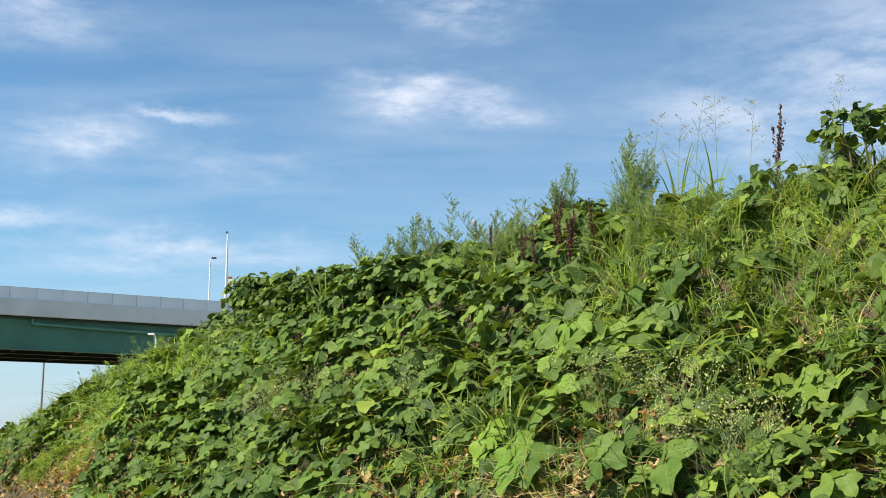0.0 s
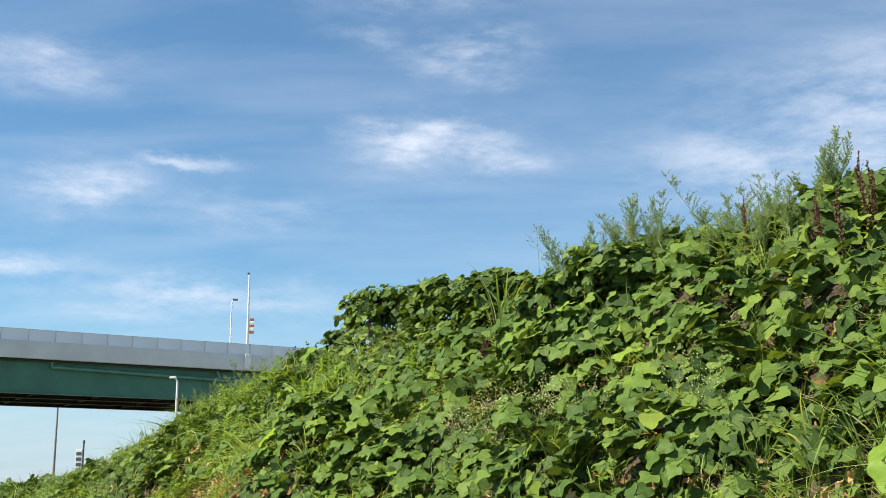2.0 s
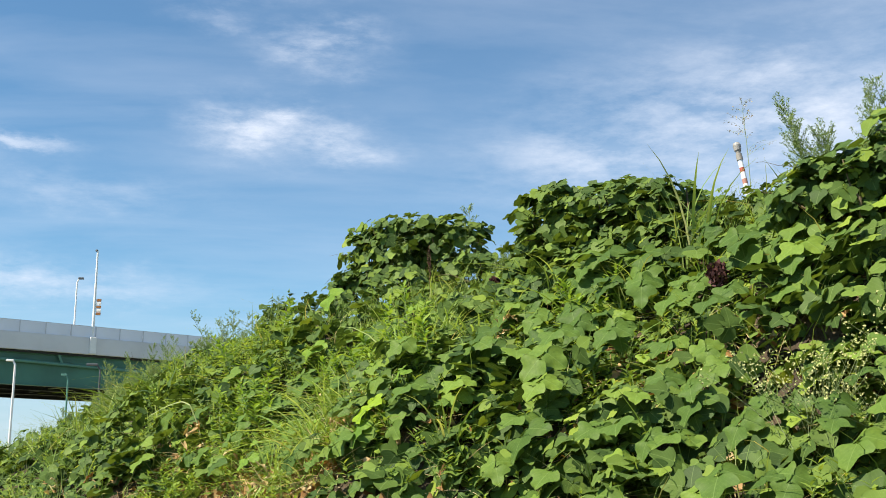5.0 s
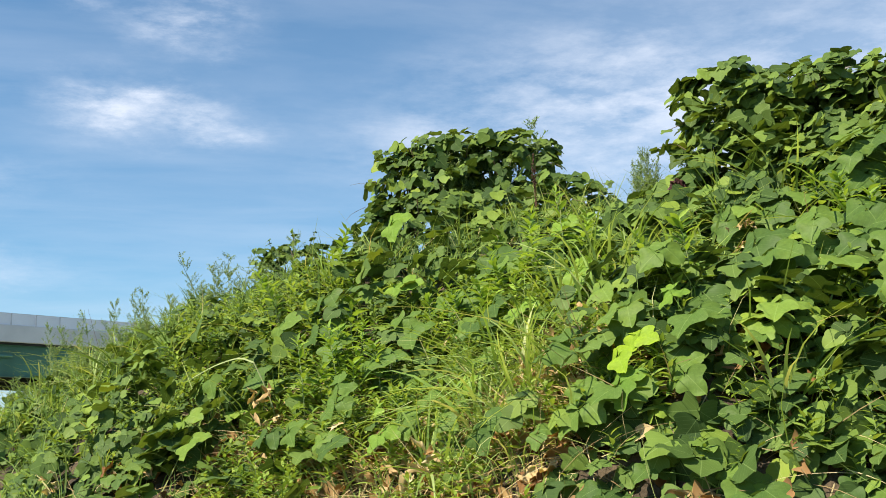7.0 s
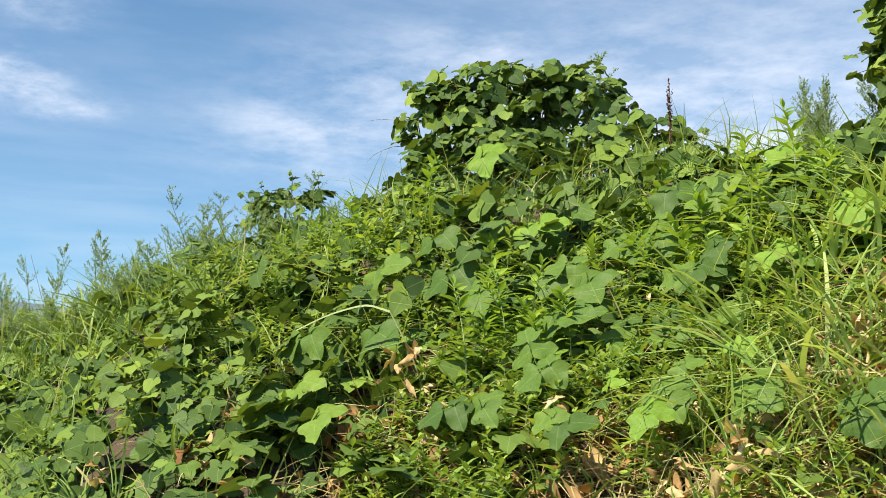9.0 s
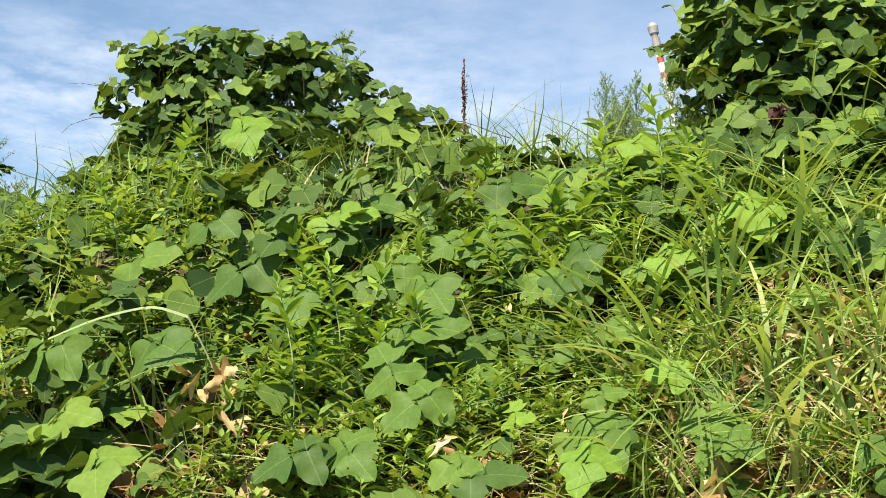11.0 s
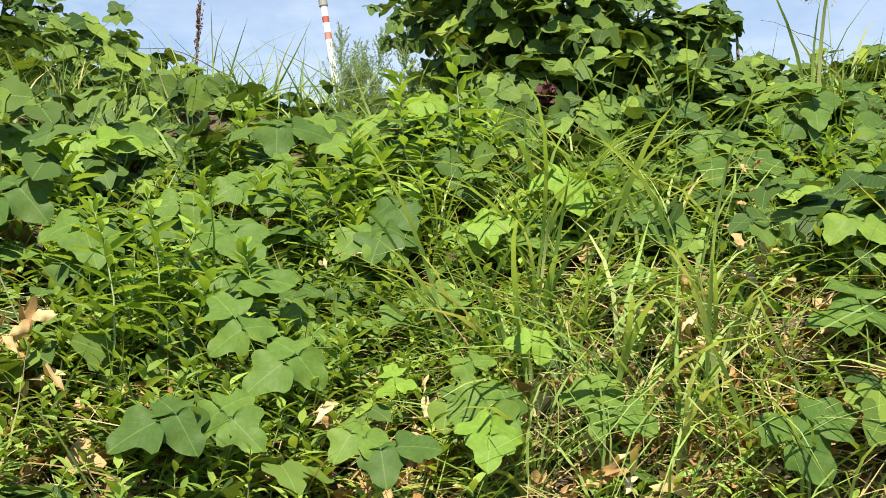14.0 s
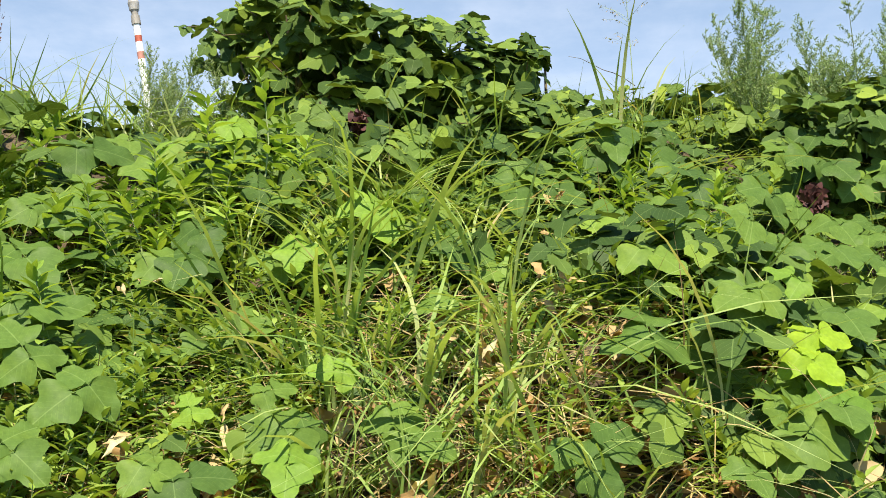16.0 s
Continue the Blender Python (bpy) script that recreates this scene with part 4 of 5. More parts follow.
def build_mugwort(seed, h, spread=0.13):
    g = np.random.default_rng(seed)
    ob = thing("mugwort", "tall feathery grey-green weed on the crest of the bank", "weed", "feathery weeds on the crest")
    for j in range(4):
        stem, leaf = Heap(), Heap()
        top = np.array((g.normal(0, spread * h), g.normal(0, spread * h), h * (1 if j == 0 else g.uniform(0.6, 0.92))))
        foot = np.array((g.normal(0, 0.03), g.normal(0, 0.03), 0))
        pts = [foot + (top - foot) * t + np.array((math.sin(t * 4) * 0.015, math.cos(t * 3) * 0.015, 0)) for t in np.linspace(0, 1, 6)]
        curve_tube(stem, pts, 0.006, 0.0015)
        for k in range(int((40 if spread < 0.2 else 28) * h / 0.8)):
            t = g.uniform(0.2, 0.98)
            p0 = foot + (top - foot) * t
            a = g.uniform(0, 6.28)
            ln = (0.30 * (1 - t) + 0.07) * h * g.uniform(0.7, 1.2)
            e = p0 + np.array((math.cos(a) * ln * (0.4 + 1.2 * spread), math.sin(a) * ln * (0.4 + 1.2 * spread), ln * (0.95 - 0.9 * spread)))
            curve_tube(stem, [p0, (p0 + e) / 2 - np.array((0, 0, 0.012)), e], 0.002, 0.0008, 3)
            m = int(12 + ln * (230 if h > 0.6 else 130))
            q = g.uniform(0.05, 1.0, m)
            pos = p0 + (e - p0) * q[:, None] + g.normal(0, 0.005, (m, 3))
            d = unit(unit(e - p0) * 0.8 + unit(g.normal(size=(m, 3))))
            B = frames(d, unit(g.normal(size=(m, 3)) + np.array((0, 0, 1.0))))
            sz = g.uniform(0.010, 0.024, m)
            leaf.add(SPECK, pos, B, np.stack([sz * 0.25, sz, sz], -1))
        part_mesh("stem", stem.mesh("stem", M_GREENSTEM), ob, kind="stuff")
        part_mesh("foliage", leaf.mesh("foliage", M_MUGWORT), ob, "small narrow grey-green leaves", "stuff")
    return ob


mugs = [(build_mugwort(k, 0.9, w), 0.9) for k, w in ((1, 0.12), (2, 0.34), (3, 0.26))]
small_mugs = [(build_mugwort(k, 0.42), 0.42) for k in (11, 12, 13)]
used = set()
mug_list = [(7.77, 8.2, 4.43), (7.06, 8.2, 4.66), (6.97, 8.4, 4.48), (8.81, 8.4, 4.26), (9.77, 8.3, 4.31), (9.18, 8.2, 4.2), (8.33, 8.2, 4.22), (10.25, 7.65, 3.97), (9.9, 7.65, 3.93), (9.4, 7.65, 4.07), (9.05, 7.65, 4.0),
            (8.64, 8.2, 4.17), (17.18, 8.9, 3.36), (16.75, 8.9, 3.34), (17.4, 8.8, 3.22), (16.9, 9.1, 3.42), (13.16, 8.2, 3.50), (13.02, 8.0, 3.42), (14.85, 9.5, 4.34), (15.3, 9.5, 4.30), (12.78, 8.2, 3.50)]
TALL = len(mug_list)
for k in range(34):
    s, n = rng.uniform(16.4, 18.6), rng.uniform(6.9, 8.5)
    mug_list.append((s, n, float(ground_z(s, n)) + rng.uniform(0.24, 0.40)))
for k in range(44):
    s, n = rng.uniform(2.5, 8.6), rng.uniform(7.3, 8.5)
    mug_list.append((s, n, float(ground_z(s, n)) + rng.uniform(0.25, 0.50)))
for i, (s, n, zt) in enumerate(mug_list):
    b = place(s, n)
    tall = i < TALL
    ob, h = (mugs[0] if n < 7.8 or 12.5 < s < 14 or s < 7.9 else mugs[1 + i % 2]) if tall else small_mugs[i % 3]
    k = max(0.3, (zt - b[2]) / h)
    m = Matrix.LocRotScale(tuple(b), Euler((rng.normal(0, 0.08), rng.normal(0, 0.08), rng.uniform(0, 6.28))), None)
    o = copy_thing(ob, m) if ob.name in used else ob
    used.add(ob.name)
    o.matrix_basis = m @ Matrix.Diagonal((k, k, k, 1))


# dock: brown seed spikes


def build_dock(seed, h):
    g = np.random.default_rng(seed)
    stem, seedh = Heap(), Heap()
    curve_tube(stem, [(0, 0, 0), (0.01, 0.0, h * 0.4), (0.0, 0.015, h * 0.8), (0.01, 0.02, h)], 0.007, 0.003)
    for j in range(5):
        a = g.uniform(0, 6.28)
        t0 = g.uniform(0.3, 0.75)
        p0 = np.array((0, 0, h * t0))
        e = p0 + np.array((math.cos(a) * 0.05, math.sin(a) * 0.05, h * (1 - t0) * 0.75)) if j else np.array((0.01, 0.02, h))
        p0 = p0 if j else np.array((0, 0, h * 0.35))
        m = 120 if j == 0 else 60
        q = g.uniform(0, 1, m)
        pos = p0 + (e - p0) * q[:, None] + g.normal(0, 0.009, (m, 3)) * (1.1 - q * 0.7)[:, None]
        sz = g.uniform(0.010, 0.020, m)
        seedh.add(SPECK, pos, frames(unit(g.normal(size=(m, 3))), unit(g.normal(size=(m, 3)))), sz)
    ob = thing("dock_plant", "dead dock stalk with dark reddish-brown seed spikes", "dock plant", "dock stalks on the bank")
    part_mesh("stalk", stem.mesh("stalk", M_DOCK), ob)
    part_mesh("seed_head", seedh.mesh("seed_head", M_DOCK), ob, "dense dark brown seed clusters", "stuff")
    return ob


dock = build_dock(5, 0.7)
for i, (s, n, zt) in enumerate([(7.25, 7.2, 3.50), (6.85, 7.3, 3.70), (6.74, 7.2, 3.64), (6.97, 7.35, 3.66), (6.58, 7.4, 3.70), (7.08, 7.15, 3.52), (6.65, 7.1, 3.54), (7.4, 7.3, 3.52), (5.13, 8.0, 4.41), (8.18, 7.6, 3.55), (13.79, 8.0, 3.54), (7.2, 7.6, 3.7)]):
    b = place(s, n)
    k = max(0.9, (zt + 0.06 - b[2]) / 0.7) if n < 7.9 and s < 9 else max(0.45, (zt - b[2]) / 0.7)
    m = Matrix.LocRotScale(tuple(b), Euler((rng.normal(0, 0.08), rng.normal(0, 0.08), rng.uniform(0, 6.28))), None)
    o = dock if i == 0 else copy_thing(dock, m)
    w = k * (0.6 if n > 7.95 and s > 6 else 0.8)
    o.matrix_basis = m @ Matrix.Diagonal((w, w, k, 1))


def build_dark_head(s, n, z, r):
    """A withered dark red seed cluster on a thin stalk."""
    g = np.random.default_rng(int(s * 100))
    b = place(s, n)
    ob = thing("withered_head", "withered dark red seed head on a thin stalk", "seed head", at=tuple(b))
    stalk, head = Heap(), Heap()
    h = z - b[2]
    curve_tube(stalk, [(0, 0, 0), (0.02, 0.01, h * 0.5), (0, 0, h)], 0.005, 0.003)
    m = 260
    pos = unit(g.normal(size=(m, 3))) * (g.random((m, 1)) ** 0.4) * np.array((r, r, r * 1.25)) + np.array((0, 0, h))
    head.add(SPECK, pos, frames(unit(g.normal(size=(m, 3))), unit(g.normal(size=(m, 3)))), g.uniform(0.018, 0.034, m))
    part_mesh("stalk", stalk.mesh("stalk", M_DOCK), ob)
    part_mesh("seed_head", head.mesh("seed_head", M_WITHERED), ob, "dark wine-red clustered seeds", "stuff")


build_dark_head(10.60, 6.96, 2.76, 0.062)
build_dark_head(12.52, 7.28, 2.98, 0.032)


# low herbs with pointed leaves


def build_herbs():
    heap, stems = Heap(), Heap()
    zones = [(13.62, 14.3, 5.3, 6.35, 330), (13.15, 13.65, 5.85, 6.4, 80), (12.85, 13.6, 6.2, 6.95, 130), (11.85, 12.3, 5.5, 6.2, 60), (10.2, 12.4, 5.9, 7.7, 220), (11.0, 13.3, 5.4, 7.4, 260), (13.3, 15.5, 6.3, 7.3, 300), (2.5, 11, 5.4, 7.8, 420), (14.6, 16.3, 5.6, 7.6, 170), (16.3, 19.5, 5.6, 8.4, 220), (12.2, 13.1, 5.3, 5.8, 60), (3, 7, 6, 8.3, 200)]
    for s0, s1, n0, n1, cnt in zones:
        s, n = rng.uniform(s0, s1, cnt), rng.uniform(n0, n1, cnt)
        base = place(s, n)
        for i in range(cnt):
            h = rng.uniform(0.09, 0.24)
            topv = unit(np.array((rng.normal(0, 0.25) - NV[0] * 0.2, rng.normal(0, 0.25) - NV[1] * 0.2, 1.0))) * h
            m = int(h * 42) + 5
            q = np.linspace(0.25, 1.0, m)
            a = np.arange(m) * 2.4 + rng.uniform(0, 6)
            up = np.linspace(0.0, 1.1, m)
            d = np.stack([np.cos(a), np.sin(a), up], 1)
            sz = rng.uniform(0.055, 0.098) * (1.05 - 0.40 * q)
            heap.add(LANCE, base[i] + topv * q[:, None], frames(unit(d), np.tile((0, 0, 1.0), (m, 1)) + rng.normal(0, .2, (m, 3))), sz)
            if i % 2 == 0:
                curve_tube(stems, [base[i], base[i] + topv * 0.5, base[i] + topv], 0.0025, 0.001, 3)
    tagged(new("low_herbs", heap.mesh("low_herbs", M_HERB)), "low leafy herbs with narrow pointed light green leaves", "herbs", kind="stuff")
    tagged(new("herb_stems", stems.mesh("herb_stems", M_GREENSTEM)), "thin green stems of the low herbs", "herb stems", kind="stuff")


build_herbs()


# dead matter: straw, litter, dry leaf bundles


def build_litter():
    heap = Heap()
    m = 4600
    s, n = rng.uniform(2, 15, m), 4.9 + 1.9 * rng.random(m) ** 1.4
    s[:900], n[:900] = rng.uniform(12.2, 14.4, 900), rng.uniform(5.3, 6.4, 900)
    pos = place(s, n, 0.03 + rng.random(m) * 0.06)
    B = frames(rand_unit(m) * np.array((1, 1, 0.3)), unit(ground_normal(s, n) + rand_unit(m) * 0.6))
    sz = rng.uniform(0.03, 0.075, m)
    for t in range(3):
        k = rng.integers(0, 3, m) == t
        heap.add(leaflet(FAR_ROUND, FAR_LOBED, 0.7, 0.5 * t, 3.0), pos[k], B[k], sz[k])
    tagged(new("leaf_litter", heap.mesh("leaf_litter", M_DRY)), "scattered dry brown fallen leaves on the bank", "leaf litter", kind="stuff")
    heap = Heap()
    m = 10500
    s, n = rng.uniform(2, 15, m), 4.9 + 2.2 * rng.random(m) ** 1.3
    s[:3500], n[:3500] = rng.uniform(12.1, 14.4, 3500), rng.uniform(5.3, 6.5, 3500)
    s[3500:4300], n[3500:4300] = rng.normal(5.25, 0.25, 800), rng.uniform(5.0, 5.5, 800)
    pos = place(s, n, 0.02 + rng.random(m) * 0.08)
    B = frames(rand_unit(m) * np.array((1, 1, 0.5)) - np.array((0, 0, 0.2)), unit(ground_normal(s, n) + rand_unit(m) * 0.4))
    blade = strip(0.2)
    pos[3500:4300, 2] += rng.uniform(0, 0.16, 800)
    ln = rng.uniform(0.10, 0.35, m)
    heap.add(blade, pos, B, np.stack([np.full(m, 0.004), ln, ln], -1))
    tagged(new("straw", heap.mesh("straw", M_STRAW)), "dead pale straw and stems lying on the bank", "straw", kind="stuff")


build_litter()


def build_dry_bundle(s, n, lift, count, size):
    b = place(s, n, lift + 0.05)
    ob = thing("dry_leaf_bundle", "withered tan bundle of curled dead vine leaves", "dead leaves", "bundles of dead leaves", at=tuple(b))
    count = int(count * 1.5)
    pos = rng.normal(0, 1, (count, 3)) * np.array((0.05, 0.05, 0.04)) * size
    B = frames(rand_unit(count) + np.array((-0.3, -0.25, -0.9)), rand_unit(count))
    for i in range(count):
        o = new("leaf", DRY_LEAVES[i % 3])
        o.parent = ob
        k = rng.uniform(0.020, 0.042) * size
        o.matrix_basis = Matrix.LocRotScale(tuple(pos[i]), Matrix(B[i]), (k, k, k))


DRY_LEAVES = []
for a, c, fold, droop, curl in ((ROUND, LOBED, 1.5, 1.2, 8.0), (LOBED, ROUND, 1.9, 0.8, 10.0), (ROUND, DEEP, 1.1, 1.7, 9.0)):
    DRY_LEAVES.append(mesh_from("leaf", *leaflet(a, c, fold, droop, curl, rows=2), M_DRY_ONE))


for s, n, lift, c, size in ((13.03, 5.70, 0.12, 7, 1.0), (12.98, 5.63, 0.12, 9, 1.2), (13.20, 5.60, 0.10, 6, 1.0), (12.59, 6.03, 0.14, 7, 0.9), (12.69, 5.95, 0.14, 8, 0.9), (12.40, 6.06, 0.16, 5, 0.9), (12.15, 6.27, 0.18, 4, 0.8),
                            (13.33, 6.03, 0.15, 4, 0.9), (13.27, 5.98, 0.14, 3, 0.9), (14.19, 6.0, 0.16, 6, 1.0), (14.27, 6.06, 0.16, 5, 1.0), (13.62, 5.83, 0.20, 2, 0.8), (12.9, 5.8, 0.1, 3, 0.8), (12.52, 5.80, 0.14, 5, 0.8),
                            (11.98, 6.75, 0.32, 5, 0.6), (12.02, 6.72, 0.22, 5, 0.6), (13.45, 6.5, 0.25, 2, 0.6),
                            (15.2, 5.5, 0.1, 7, 1.0), (6.2, 5.5, 0.1, 9, 1.2), (5.0, 5.4, 0.1, 8, 1.2), (3.3, 5.6, 0.15, 9, 1.2), (8.2, 5.45, 0.1, 6, 1.1)):
    build_dry_bundle(s, n, lift, c, size)


# cream flower sprays


def build_flowers(s, n, w, count):
    b = place(s, n)
    ob = thing("flower_spray", "spray of tiny cream flowers on thin branching stems", "flowers", "cream flower sprays", at=tuple(b))
    stem, fl = Heap(), Heap()
    for _ in range(count):
        e = np.array((rng.normal(0, w), rng.normal(0, w), 0)) - np.array((*NV, 0)) * rng.uniform(0.0, 0.18) + np.array((0, 0, rng.uniform(0.16, 0.42)))
        g = place(s + rng.normal(0, w * .5), n + rng.normal(0, w * .5)) - b
        curve_tube(stem, [g, (g + e) / 2 + rng.normal(0, 0.02, 3), e], 0.0022, 0.001, 3)
        m = 9
        pos = e + rng.normal(0, 0.028, (m, 3))
        for k in range(3):
            fl.add(PETAL, pos, frames(rand_unit(m), rand_unit(m)), np.full(m, 0.0078))
    part_mesh("stem_tangle", stem.mesh("stem_tangle", M_GREENSTEM), ob, kind="stuff")
    part_mesh("blossom", fl.mesh("blossom", M_FLOWER), ob, "tiny cream blossoms", "stuff")


for s, n, w, c in ((5.27, 6.1, 0.24, 60), (3.98, 5.7, 0.24, 80), (9.6, 6.05, 0.18, 70), (9.1, 6.2, 0.18, 60), (8.6, 6.25, 0.16, 40), (4.5, 5.9, 0.2, 45), (7.6, 6.2, 0.15, 26)):
    build_flowers(s, n, w, c)


# loose shoots and dead twigs against the sky
def build_twig(name, label, s, n, lift, dirn, length, mat):
    b = place(s, n, lift)
    g = unit(np.array((*(dirn[0] * U + dirn[1] * NV), dirn[2])))
    heap = Heap()
    pts = [np.zeros(3)]
    for k in range(6):
        g = unit(g + rng.normal(0, 0.16, 3) - np.array((0, 0, 0.05)))
        pts.append(pts[-1] + g * length / 6)
    curve_tube(heap, pts, 0.003, 0.001, 4)
    ob = new(name, heap.mesh(name, mat))
    ob.location = tuple(b)
    tagged(ob, label, "twig", "loose shoots on the crest")


for s, n, lift, d, ln in ((15.80, 9.2, 1.02, (1, -0.2, 0.12), 0.50), (15.90, 9.2, 0.92, (1, -0.1, 0.35), 0.42), (15.90, 9.2, 0.72, (1, 0, -0.02), 0.45), (13.6, 8.3, 0.2, (0.8, 0, 0.7), 0.5), (17.2, 9.2, 0.45, (1, 0, 0.5), 0.45), (10.6, 8.2, 0.3, (1, 0, 0.8), 0.4)):
    build_twig("vine_shoot", "thin bare vine shoot reaching out from the foliage", s, n, lift, d, ln, M_STEM)
build_twig("dead_twig", "black dead twig sticking out of the weeds", 18.5, 8.5, 0.1, (0.30, 0, 1.0), 0.85, M_DOCK)
for s, n in ((18.4, 8.4), (18.2, 8.5), (18.9, 8.3)):
    build_twig("dead_weed", "thin upright dead weed on the crest", s, n, 0.1, (0.05, 0, 1), 0.5, M_DOCK)


# single kudzu leaves nearest to the path
def build_near_leaves():
    kinds, young, yellow = [], [], []
    for a, c in ((0.16, 0.24), (0.30, 0.26), (0.34, 0.14), (0.36, 0.32)):
        h = Heap()
        for ang, off in ((0, 0.40), (92, 0.04), (-92, 0.04)):
            r = Matrix.Rotation(radians(ang), 3, "Z")
            tilt = Matrix.Rotation(radians(-4 if ang == 0 else -14), 3, "X")
            B = np.array(r @ tilt)[None]
            t = leaflet(outline(a, 14), outline(c, 14), 0.16 if ang == 0 else 0.10, 0.22, 1.5, rows=3)
            h.add(t, np.array([[0, off, 0]]), B, np.array([1.0 if ang == 0 else 0.9]))
        curve_tube(h, [(0, -0.9, -0.5), (0, -0.4, -0.12), (0, 0.0, 0.0), (0, 0.41, 0.0)], 0.018, 0.010, 4)
        kinds.append(h.mesh("leaf", M_KUDZU_ONE))
        young.append(h.mesh("leaf", M_YOUNG))
        yellow.append(h.mesh("leaf", M_YELLOW))
    # broad leaves: s, n, heading of the tip (0 downhill, 90 towards the start of the walk), size, 0 mature, 1 young, 2 yellow
    low_leaves = [(13.68, 5.90, -60, 0.108, 0), (13.78, 6.03, -150, 0.107, 0), (13.70, 6.30, 100, 0.104, 0), (13.44, 5.89, 180, 0.058, 1), (13.56, 5.67, 60, 0.082, 0), (13.27, 5.71, -20, 0.092, 1),
                  (13.22, 5.83, -90, 0.090, 0), (12.96, 5.74, 60, 0.090, 0), (12.62, 5.52, 110, 0.128, 0), (12.38, 5.66, 160, 0.141, 0), (12.14, 5.40, -60, 0.123, 0), (12.00, 5.43, 10, 0.107, 1),
                  (12.03, 5.49, 30, 0.090, 2), (11.97, 5.53, 70, 0.089, 2), (12.08, 5.63, -80, 0.112, 0), (11.90, 5.67, -140, 0.079, 1), (12.31, 5.39, 10, 0.072, 0), (12.16, 5.45, 90, 0.083, 0),
                  (11.18, 7.08, -70, 0.160, 0), (10.47, 7.20, 100, 0.160, 0)]
    upper_leaves = [(10.30, 7.24, 20, 0.160, 0), (11.90, 6.88, 60, 0.115, 0), (12.74, 6.55, 10, 0.131, 1), (13.02, 6.48, -20, 0.102, 1), (13.07, 7.03, -40, 0.094, 1), (13.26, 6.63, 20, 0.102, 0),
                  (13.71, 6.85, -60, 0.107, 0), (13.60, 6.80, 90, 0.105, 0), (13.34, 6.91, -90, 0.111, 0), (13.56, 6.92, 180, 0.092, 0), (12.25, 5.82, 40, 0.106, 0), (11.65, 7.05, -30, 0.135, 0),
                  (10.96, 7.51, 180, 0.133, 0), (10.31, 6.97, -60, 0.160, 0), (12.98, 5.82, -90, 0.079, 0), (13.23, 5.99, 100, 0.068, 0), (13.05, 6.03, -100, 0.071, 1), (13.37, 6.54, 50, 0.114, 0)]
    far_leaves = [(14.35, 6.56, -60, 0.148, 0), (14.76, 6.09, -70, 0.144, 0), (14.47, 6.16, 60, 0.141, 0), (14.14, 6.40, 20, 0.130, 0), (13.75, 6.58, 30, 0.143, 0), (13.55, 6.80, -80, 0.142, 0),
                  (13.53, 7.07, 90, 0.144, 0), (13.76, 6.28, 80, 0.138, 0), (13.95, 5.73, -70, 0.109, 0), (13.82, 5.73, 40, 0.095, 0), (13.50, 5.64, 90, 0.096, 0), (13.24, 5.82, 30, 0.102, 0),
                  (14.15, 7.02, 90, 0.145, 1), (14.58, 5.79, -20, 0.120, 0), (14.42, 5.68, 20, 0.114, 0), (14.57, 6.85, -60, 0.142, 0), (14.75, 6.68, 90, 0.138, 0), (13.32, 6.55, -30, 0.123, 0),
                  (14.73, 7.71, 20, 0.152, 1), (13.88, 6.70, -90, 0.112, 0)]
    first_leaves = [(4.25, 5.35, 20, 0.212, 0), (4.77, 5.38, -40, 0.198, 0), (3.73, 5.99, 0, 0.194, 0), (3.16, 5.34, -60, 0.149, 0), (5.50, 5.30, 0, 0.220, 1),
                   (5.72, 6.79, -70, 0.215, 0), (5.31, 6.84, 10, 0.219, 0), (5.72, 6.58, -60, 0.210, 0), (6.07, 6.44, 30, 0.200, 0), (5.24, 6.45, 40, 0.209, 1),
                   (5.94, 5.48, 10, 0.220, 1), (4.86, 5.45, 90, 0.164, 0), (6.09, 6.35, 10, 0.220, 1), (5.73, 5.96, -20, 0.220, 1), (5.63, 5.61, 30, 0.196, 0),
                   (5.60, 5.39, -10, 0.190, 1), (5.37, 5.33, 20, 0.200, 0), (6.13, 6.58, -40, 0.220, 1), (6.36, 6.49, 60, 0.213, 0), (6.38, 6.17, -70, 0.205, 0)]

    def put_leaf(vine, base, i, s, n, head, size, tone):
        h = radians(head)
        down = np.array([*(-NV * math.cos(h) - U * math.sin(h)), -0.75 * math.cos(h)])
        nrm = unit(np.array((-0.62, -0.32, 0.62)) + rand_unit(1)[0] * 0.16)
        B = frames((down - nrm * (down @ nrm))[None], nrm[None])[0]
        pos = place(s, n, 0.30) - B[:, 1] * size * 0.3
        o = new("leaf", (kinds, young, yellow)[tone][i % 4])
        o.parent = vine
        o.matrix_parent_inverse = base
        o.matrix_basis = Matrix.LocRotScale(tuple(pos), Matrix(B), (size, size, size))

    vine = thing("kudzu_vine", "kudzu vine with bright leaves hanging near the foot of the bank", "kudzu vine", at=tuple(place(5.5, 5.8)))
    base = Matrix.Translation(-Vector(place(5.5, 5.8)))
    for i, row in enumerate(first_leaves):
        put_leaf(vine, base, i, *row)
    vine = thing("kudzu_vine", "kudzu vine with broad three-part leaves low on the bank", "kudzu vine", at=tuple(place(13.0, 5.8)))
    base = Matrix.Translation(-Vector(place(13.0, 5.8)))
    for i, row in enumerate(low_leaves + upper_leaves + far_leaves):
        put_leaf(vine, base, i, *row)
    m = 240
    s, n = rng.uniform(11.0, 14.9, m), rng.uniform(5.5, 7.3, m)
    lower = (s > 12.2) & (s < 14.5) & (n < 6.25)
    n[lower] = rng.uniform(6.3, 7.4, lower.sum())
    s[-60:], n[-60:] = rng.uniform(10.9, 12.2, 60), rng.uniform(5.0, 6.2, 60)
